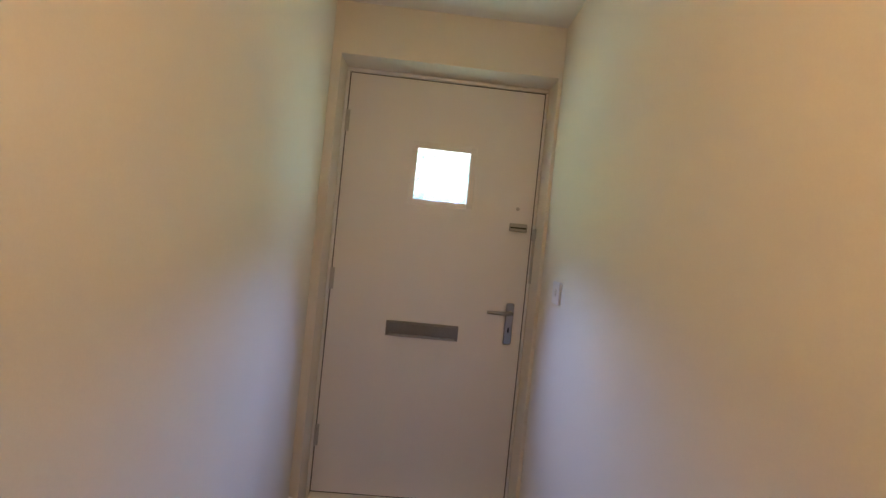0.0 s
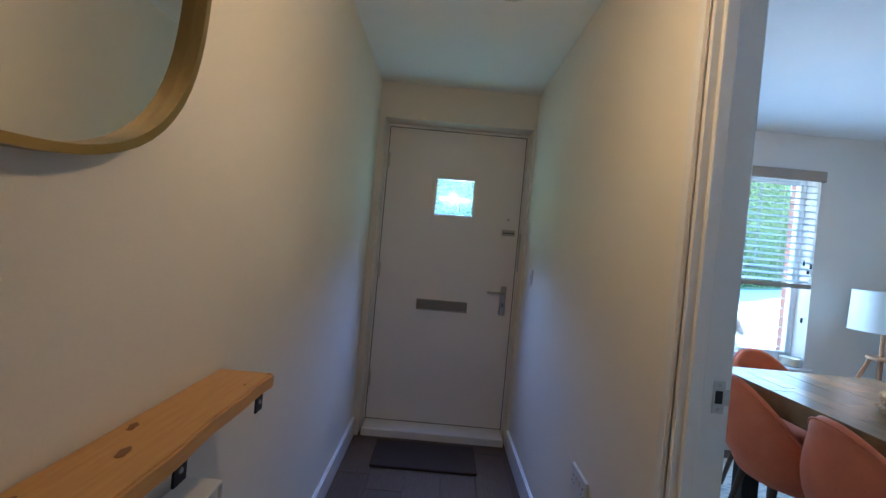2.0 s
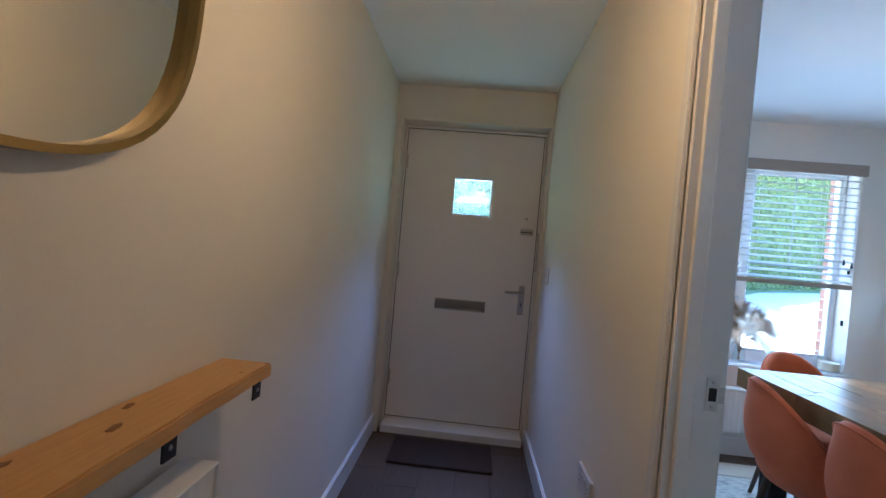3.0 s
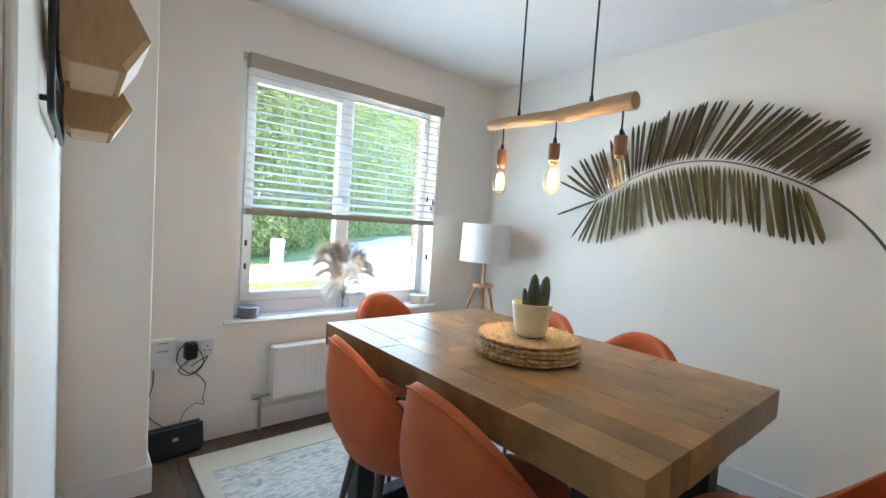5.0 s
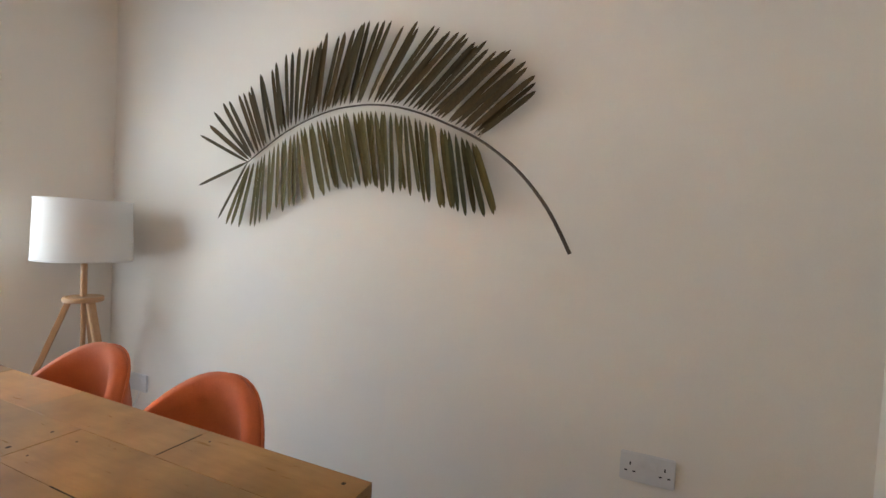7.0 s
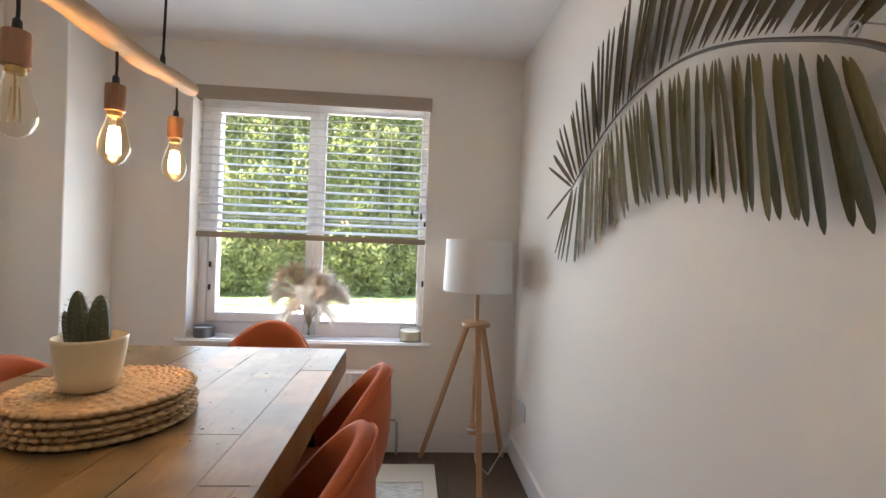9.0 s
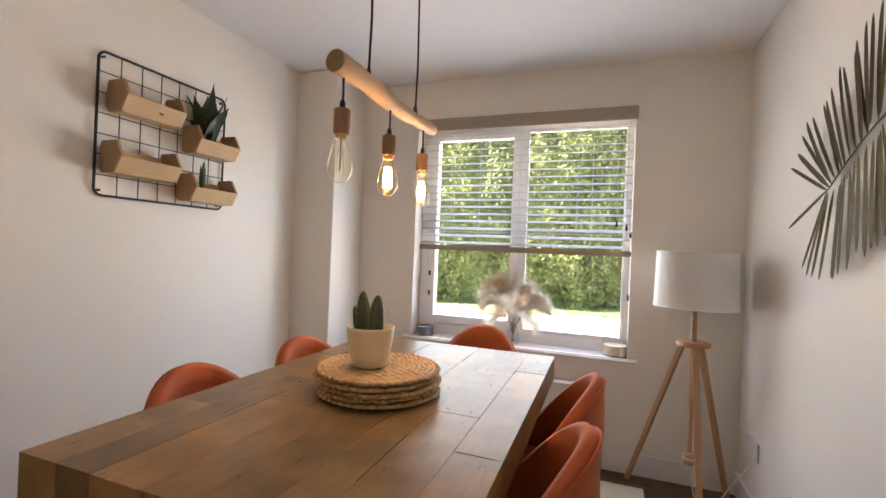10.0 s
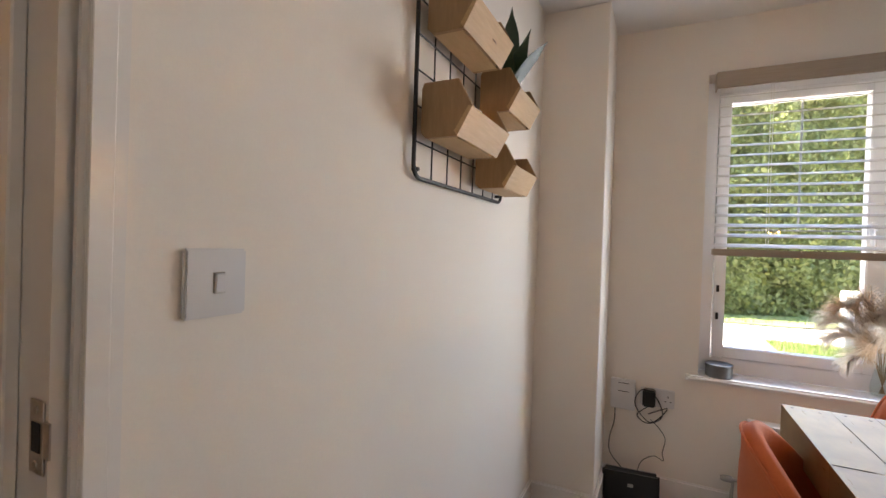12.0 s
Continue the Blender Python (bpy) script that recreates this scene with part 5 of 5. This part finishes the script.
for k, (ang, tilt, ln, wd) in enumerate(((0, 3, 0.31, 0.040), (60, 12, 0.27, 0.045), (130, 16, 0.24, 0.042), (185, 14, 0.22, 0.046), (250, 18, 0.20, 0.040), (310, 12, 0.25, 0.044), (95, 34, 0.22, 0.036), (275, 30, 0.20, 0.036), (30, 24, 0.20, 0.040))):
    bm = bmesh.new()
    prev = None
    for i in range(11):
        f = i / 10
        w = wd * 1.35 * (0.45 + 0.75 * math.sin(math.pi * min(1, f * 0.9 + 0.12))) * (1 if f < 0.75 else max(0.02, (1 - f) / 0.25)) * 0.5
        tw = 0.5 * f * math.sin(k * 2.1)
        c = Vector((math.sin(f * radians(tilt) * 2) * ln * 0.35 * (1 + f), 0, f * ln * math.cos(radians(tilt) * f)))
        s = Vector((0.0, math.cos(tw), 0)) * w + Vector((math.sin(tw), 0, 0)) * w
        fold = Vector((-0.18 * w, 0, 0))
        ring = [bm.verts.new(c - s), bm.verts.new(c + fold * 1.5 - Vector((0.001, 0, 0))), bm.verts.new(c + s), bm.verts.new(c + fold * 1.5 + Vector((0.0012, 0, 0)))]
        if prev:
            for j in range(4):
                bm.faces.new((prev[j], prev[(j + 1) % 4], ring[(j + 1) % 4], ring[j]))
        prev = ring
    part("leaf", bm, SNAKE, sn, smooth=70).matrix_basis = pose(0.004 * math.cos(k), 0.012 * math.sin(k * 1.7), 0, 0, 0, ang + 90)
su = thing("succulent", (RX + 0.052, 1.40, 1.397), "small upright dark green succulent", "plant")
for k in range(7):
    a = k * 2.4
    bm = tube(bmesh.new(), [(0, 0, -0.005), (0.004 * math.cos(a), 0.004 * math.sin(a), 0.045 + 0.006 * k), (0.012 * math.cos(a), 0.012 * math.sin(a), 0.08 + 0.012 * k)], [0.006, 0.010, 0.001], 8)
    part("leaf", bm, SNAKE, su, smooth=70)

# ---- corner with telephone box, plug and router ----
ob_ = thing("network_box", (1.184, YW, 0.41), "white plastic wall-mounted network box with two slots", "network box")
part("case", boxm(-0.056, 0.056, -0.028, 0, 0, 0.145, bev=0.004, seg=2), WPL, ob_)
for z in (0.088, 0.128):
    part("slot", boxm(-0.022, 0.026, -0.0286, -0.0275, z - 0.0016, z + 0.0016), DARK, ob_)
socket_double((1.335, YW, 0.487), 0, "white double wall socket with a black plug in it")
ad = thing("plug_adapter", (1.300, YW - 0.009, 0.485), "black plug-in power adapter", "plug")
part("body", boxm(-0.028, 0.028, -0.052, -0.001, -0.035, 0.045, bev=0.006, seg=2), BLKP, ad)


def cable(name, pts, label, r=0.0028, mt=None):
    c = thing(name, pts[0], label, "cable")
    o = Vector(pts[0])
    dense = []
    for i in range(41):
        dense.append(spline([tuple(Vector(p) - o) for p in pts], i / 40))
    part("lead", tube(bmesh.new(), dense, r, 6), mt or CABLE, c)


cable("cable", [(1.15, YW - 0.014, 0.41), (1.148, YW - 0.02, 0.34), (1.10 + 0.03, YW - 0.022, 0.26), (1.135, YW - 0.03, 0.19), (1.19, YW - 0.05, 0.135)], "grey-green cable from the network box to the router")
cable("cable", [(1.30, YW - 0.055, 0.455), (1.25, YW - 0.04, 0.40), (1.30, YW - 0.03, 0.365), (1.36, YW - 0.03, 0.41), (1.33, YW - 0.05, 0.50), (1.27, YW - 0.055, 0.53), (1.24, YW - 0.04, 0.45), (1.31, YW - 0.03, 0.37), (1.38, YW - 0.03, 0.45), (1.30, YW - 0.06, 0.42)], "dark tangled adapter cable hanging from the plug", 0.0024, BLKP)
cable("cable", [(1.31, YW - 0.03, 0.385), (1.35, YW - 0.02, 0.345), (1.375, YW - 0.02, 0.30), (1.365, YW - 0.02, 0.235), (1.37, YW - 0.025, 0.20), (1.33, YW - 0.04, 0.22), (1.28, YW - 0.05, 0.19), (1.26, YW - 0.06, 0.14)], "dark adapter cable dropping to the router", 0.0022)
rt = thing("router", (1.235, YW - 0.105, 0.0), "black slab-shaped router leaning against the skirting", "router", turn=6)
bm = boxm(-0.125, 0.125, -0.022, 0.022, 0, 0.150, bev=0.014, seg=3)
body = part("body", bm, BLKP, rt)
body.matrix_basis = pose(0, 0, 0.002, -10, 0, 0)
mk = part("badge", boxm(-0.012, 0.012, -0.0226, -0.0215, 0.075, 0.090, bev=0.0003), STEEL, body, "small pale badge")

# ---- rug ----
rug = thing("rug", (2.084, 1.0, 0.0), "cream and grey woven rug under the dining table", "rug")
bm = bmesh.new()
NXr, NYr = 60, 96
hx, hy = 0.80, 1.30
grid = [[bm.verts.new((-hx + 2 * hx * i / NXr, -hy + 2 * hy * j / NYr, 0.009 + 0.0012 * noise.noise((i * 0.6, j * 0.6, 0)))) for i in range(NXr + 1)] for j in range(NYr + 1)]
for j in range(NYr):
    for i in range(NXr):
        bm.faces.new((grid[j][i], grid[j][i + 1], grid[j + 1][i + 1], grid[j + 1][i]))
rim = [e for e in bm.edges if e.is_boundary]
ext = bmesh.ops.extrude_edge_only(bm, edges=rim)
for v in ext["geom"]:
    if isinstance(v, bmesh.types.BMVert):
        v.co.z = 0.001
part("woven_field", bm, RUGM, rug)
bm = bmesh.new()
for x0, x1, y0, y1 in ((-hx, hx, hy - 0.17, hy), (-hx, hx, -hy, -hy + 0.17), (-hx, -hx + 0.06, -hy + 0.17, hy - 0.17), (hx - 0.06, hx, -hy + 0.17, hy - 0.17)):
    box(bm, x0 - 0.004, x1 + 0.004, y0 - 0.004, y1 + 0.004, 0.0005, 0.0135, bev=0.003)
part("border", bm, RUGB, rug, "plain cream border")

# ---- outside: ground, verge, post, hedge ----
bm = bmesh.new()
ys = [OUT - 0.1, 4, 6, 8, 10, 12, 16, 24, 40, 90, 400, 2500]
xs = [-2500, -300, -60, -20, -8, -3, 0, 2, 4, 6, 9, 14, 25, 60, 300, 2500]
gv = [[bm.verts.new((x, y, G)) for x in xs] for y in [-2500, -40, -8, -3.0] + ys]
for a, b in zip(gv, gv[1:]):
    for i in range(len(xs) - 1):
        bm.faces.new((a[i], a[i + 1], b[i + 1], b[i]))
structure("ground", bm, PAVE, "pale sunlit paved ground outside", "ground", 0)
HEDGE = [(-30, 4), (-14, 9.2), (-5, 11.2), (2, 12.6), (6, 15.5), (11, 22), (20, 33), (42, 52)]


def along(f):
    return spline(HEDGE, f)


# grass verge follows the hedge foot
bm = bmesh.new()
prev = None
for i in range(81):
    f = i / 80
    p, q = along(f), along(min(1, f + 0.01))
    if i == 80:
        p, q = along(0.985), along(1.0)
        d = (q - p).normalized()
        p = along(1.0)
    else:
        d = (q - p).normalized()
    nrm = Vector((d.y, -d.x))
    w = 1.3 + 0.3 * math.sin(i * 0.7)
    cur = [bm.verts.new((p.x + nrm.x * w, p.y + nrm.y * w, G + 0.03)), bm.verts.new((p.x - nrm.x * 3, p.y - nrm.y * 3, G + 0.12))]
    if prev:
        bm.faces.new((prev[0], cur[0], cur[1], prev[1]))
    prev = cur
bmesh.ops.recalc_face_normals(bm, faces=bm.faces[:])
tagged(structure("grass_verge", bm, GRASS, "dry green grass verge along the hedge", "grass"), kind="structure")
structure("lawn", boxm(3.0, 5.4, 7.4, 9.7, G - 0.05, G + 0.035, bev=0.02), GRASS, "patch of dry lawn beside the drive", "grass")
rg = random.Random(3)
verts, faces = [], []
for i in range(14000):
    if i % 2:
        x, y = rg.uniform(3.05, 5.35), rg.uniform(7.45, 9.65)
        z0 = G + 0.03
    else:
        f = rg.uniform(0.18, 0.75)
        p, q = along(f), along(f + 0.01)
        d = (q - p).normalized()
        o = rg.uniform(-0.2, 1.35)
        x, y, z0 = p.x + d.y * o, p.y - d.x * o, G + 0.03
    a = rg.uniform(0, 6.28)
    h, w = rg.uniform(0.04, 0.13), 0.006
    b = len(verts)
    verts += [(x - w * math.cos(a), y - w * math.sin(a), z0), (x + w * math.cos(a), y + w * math.sin(a), z0), (x + rg.uniform(-0.05, 0.05), y + rg.uniform(-0.05, 0.05), z0 + h)]
    faces.append((b, b + 1, b + 2))
me = bpy.data.meshes.new("grass")
me.from_pydata(verts, [], faces)
me.materials.append(BLADE)
tagged(new("grass", me), "sparse dry grass blades on the verge", "grass", kind="stuff")

pst = thing("post", (4.17, 9.57, G), "short square grey post with a white top by the road", "post")
part("shaft", boxm(-0.11, 0.11, -0.11, 0.11, 0, 0.76, bev=0.02), POSTG, pst, "weathered grey post shaft")
part("cap", boxm(-0.115, 0.115, -0.115, 0.115, 0.76, 0.99, bev=0.02), POSTM, pst, "white post cap")

# hedge: a dark inner mass and many leaves over an uneven surface
def hedge_top(f, s):
    p = along(f)
    return 1.6 + 0.40 * math.hypot(p.x - 2, p.y) + 1.3 * noise.noise((f * 14, 0.3, 2)) + 0.7 * noise.noise((f * 45, 4, s))


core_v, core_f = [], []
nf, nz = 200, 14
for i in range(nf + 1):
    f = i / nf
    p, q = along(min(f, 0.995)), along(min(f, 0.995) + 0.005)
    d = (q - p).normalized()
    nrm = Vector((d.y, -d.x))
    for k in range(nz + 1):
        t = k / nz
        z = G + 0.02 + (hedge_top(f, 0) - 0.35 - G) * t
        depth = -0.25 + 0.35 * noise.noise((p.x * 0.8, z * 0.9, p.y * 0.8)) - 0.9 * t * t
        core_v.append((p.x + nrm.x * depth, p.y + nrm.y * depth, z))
for i in range(nf):
    for k in range(nz):
        a = i * (nz + 1) + k
        core_f.append((a, a + nz + 1, a + nz + 2, a + 1))
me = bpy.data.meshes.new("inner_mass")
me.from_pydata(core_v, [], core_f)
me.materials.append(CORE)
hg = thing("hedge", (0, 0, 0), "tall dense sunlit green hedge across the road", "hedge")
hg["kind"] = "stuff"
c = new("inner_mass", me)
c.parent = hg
lv, lf = [], []
for n_ in range(170000):
    f = rg.betavariate(1.5, 1.35) * 0.99
    p, q = along(f), along(min(1.0, f + 0.005))
    d = (q - p).normalized()
    nrm = Vector((d.y, -d.x))
    t = rg.random()
    zt = hedge_top(f, 0)
    z = G + 0.02 + (zt - G) * t
    clump = noise.noise((p.x * 1.1, z * 1.2, p.y * 1.1)) + 0.5 * noise.noise((p.x * 2.9, z * 3.1, p.y * 2.9))
    depth = 0.05 + 0.42 * clump - 0.9 * t * t + rg.uniform(-0.25, 0.12)
    dist = math.hypot(p.x - 2, p.y - 1)
    size = (0.042 + 0.0022 * dist) * rg.uniform(0.6, 1.3)
    cx, cy, cz = p.x + nrm.x * depth + rg.uniform(-0.1, 0.1), p.y + nrm.y * depth, z + rg.uniform(-0.15, 0.15)
    u = Vector((rg.gauss(0, 1), rg.gauss(0, 1), rg.gauss(0, 1))).normalized()
    w = u.cross(Vector((rg.gauss(0, 1), rg.gauss(0, 1), rg.gauss(0, 1)))).normalized()
    b = len(lv)
    o = Vector((cx, cy, cz))
    lv += [tuple(o - u * size), tuple(o + w * size * 0.55), tuple(o + u * size), tuple(o - w * size * 0.55)]
    lf.append((b, b + 1, b + 2, b + 3))
me = bpy.data.meshes.new("leaves")
me.from_pydata(lv, [], lf)
me.materials.append(LEAF)
lo = new("leaves", me)
lo.parent = hg

# ---- many small pieces: table planks, floor planks, bricks ----
rt_ = random.Random(21)
cols, x = [], -(TX1 - TX0) / 2
widths = [0.098, 0.084, 0.112, 0.090, 0.104, 0.082, 0.108, 0.094]
scale_w = (TX1 - TX0) / sum(widths)
half_l = (TY1 - TY0) / 2
holes = bmesh.new()
cracks = []
for w in widths:
    w *= scale_w
    y = -half_l
    cuts = []
    while y < half_l - 0.001:
        ln = rt_.uniform(0.26, 0.72)
        if half_l - (y + ln) < 0.2:
            ln = half_l - y
        cuts.append((y, y + ln))
        y += ln
    for y0, y1 in cuts:
        dz = rt_.uniform(-0.0006, 0.0004)
        cy = (y0 + y1) / 2
        bm = boxm(-w / 2 + 0.0003, w / 2 - 0.0003, y0 - cy + 0.0003, y1 - cy - 0.0003, -TT + rt_.uniform(0, 0.004), 0, bev=0.0004)
        o = part("plank", bm, TABLEW, tb, smooth=0)
        o.matrix_basis = pose(x + w / 2, cy, TZ + dz)
        for e in (y0 + 0.035, y1 - 0.035):
            if rt_.random() < 0.7:
                for hx_ in (-0.27, 0.24):
                    if rt_.random() < 0.8:
                        bmesh.ops.create_circle(holes, cap_ends=True, segments=8, radius=rt_.uniform(0.0022, 0.0044), matrix=Matrix.Translation((x + w / 2 + hx_ * w + rt_.uniform(-0.006, 0.006), e + rt_.uniform(-0.012, 0.012), TZ + dz + 0.0004)))
        # old cracks: dark slivers along some joints and butt ends
        zc = TZ + 0.0005
        if rt_.random() < 0.22:
            a0 = rt_.uniform(y0 + 0.03, max(y0 + 0.04, y1 - 0.25))
            a1 = min(y1 - 0.01, a0 + rt_.uniform(0.08, 0.30))
            cracks.append((x + w - 0.0009, x + w + 0.0007, a0, a1, zc))
        if rt_.random() < 0.45 and y1 < half_l - 0.01:
            cracks.append((x + 0.004, x + w * rt_.uniform(0.5, 0.97), y1 - 0.0009, y1 + 0.0009, zc))
    x += w
for xa, xb, ya, yb, zc in cracks:
    box(holes, xa, xb, ya, yb, zc - 0.004, zc)
tagged(part("nail_holes", holes, KNOT, tb, "dark old nail holes and cracks", smooth=0), kind="stuff")

floor_ob = bpy.data.objects["floor"]
plank_cache = {}
PWid = 0.19
ix, x = 0, HL
while x < P - 0.001:
    w = min(PWid, P - x)
    y = YH - 0.12 - rt_.uniform(0, 1.0)
    while y < YW:
        y0, y1 = max(y, YH), min(y + 1.2, YW)
        if y1 - y0 > 0.03:
            key = (round(w, 3), round(y1 - y0, 3))
            if key not in plank_cache:
                plank_cache[key] = mesh_of("plank", boxm(-w / 2 + 0.0007, w / 2 - 0.0007, -(y1 - y0) / 2 + 0.0007, (y1 - y0) / 2 - 0.0007, -0.0088, 0, bev=0.0012), FLOORM, 0)
            o = new("plank", plank_cache[key])
            o.parent = floor_ob
            o.matrix_basis = pose(x + w / 2, (y0 + y1) / 2, 0.0)
        y += 1.2
    x += w

# bricks of the outer reveal and around the window, which show through the glass
bh, blen = 0.065, 0.215
brick_me = mesh_of("brick", boxm(-blen / 2, blen / 2, -0.051, 0.051, -bh / 2, bh / 2, bev=0.004), BRICK, 0)
half_me = mesh_of("brick", boxm(-0.051, 0.051, -0.051, 0.051, -bh / 2, bh / 2, bev=0.004), BRICK, 0)
for i in range(24):
    z = 0.56 + 0.04 + i * 0.075
    if z > 2.25:
        break
    for side in (-1, 1):
        x_edge = 1.475 if side < 0 else 2.825
        first_half = i % 2
        ln = 0.102 if first_half else blen
        o = new("brick", half_me if first_half else brick_me)
        o.parent = outer
        o.matrix_basis = pose(x_edge + side * (ln / 2 - 0.006), OUT - 0.052, z)
        o = new("brick", brick_me)
        o.parent = outer
        o.matrix_basis = pose(x_edge + side * (ln - 0.006 + 0.01 + blen / 2), OUT - 0.052, z)
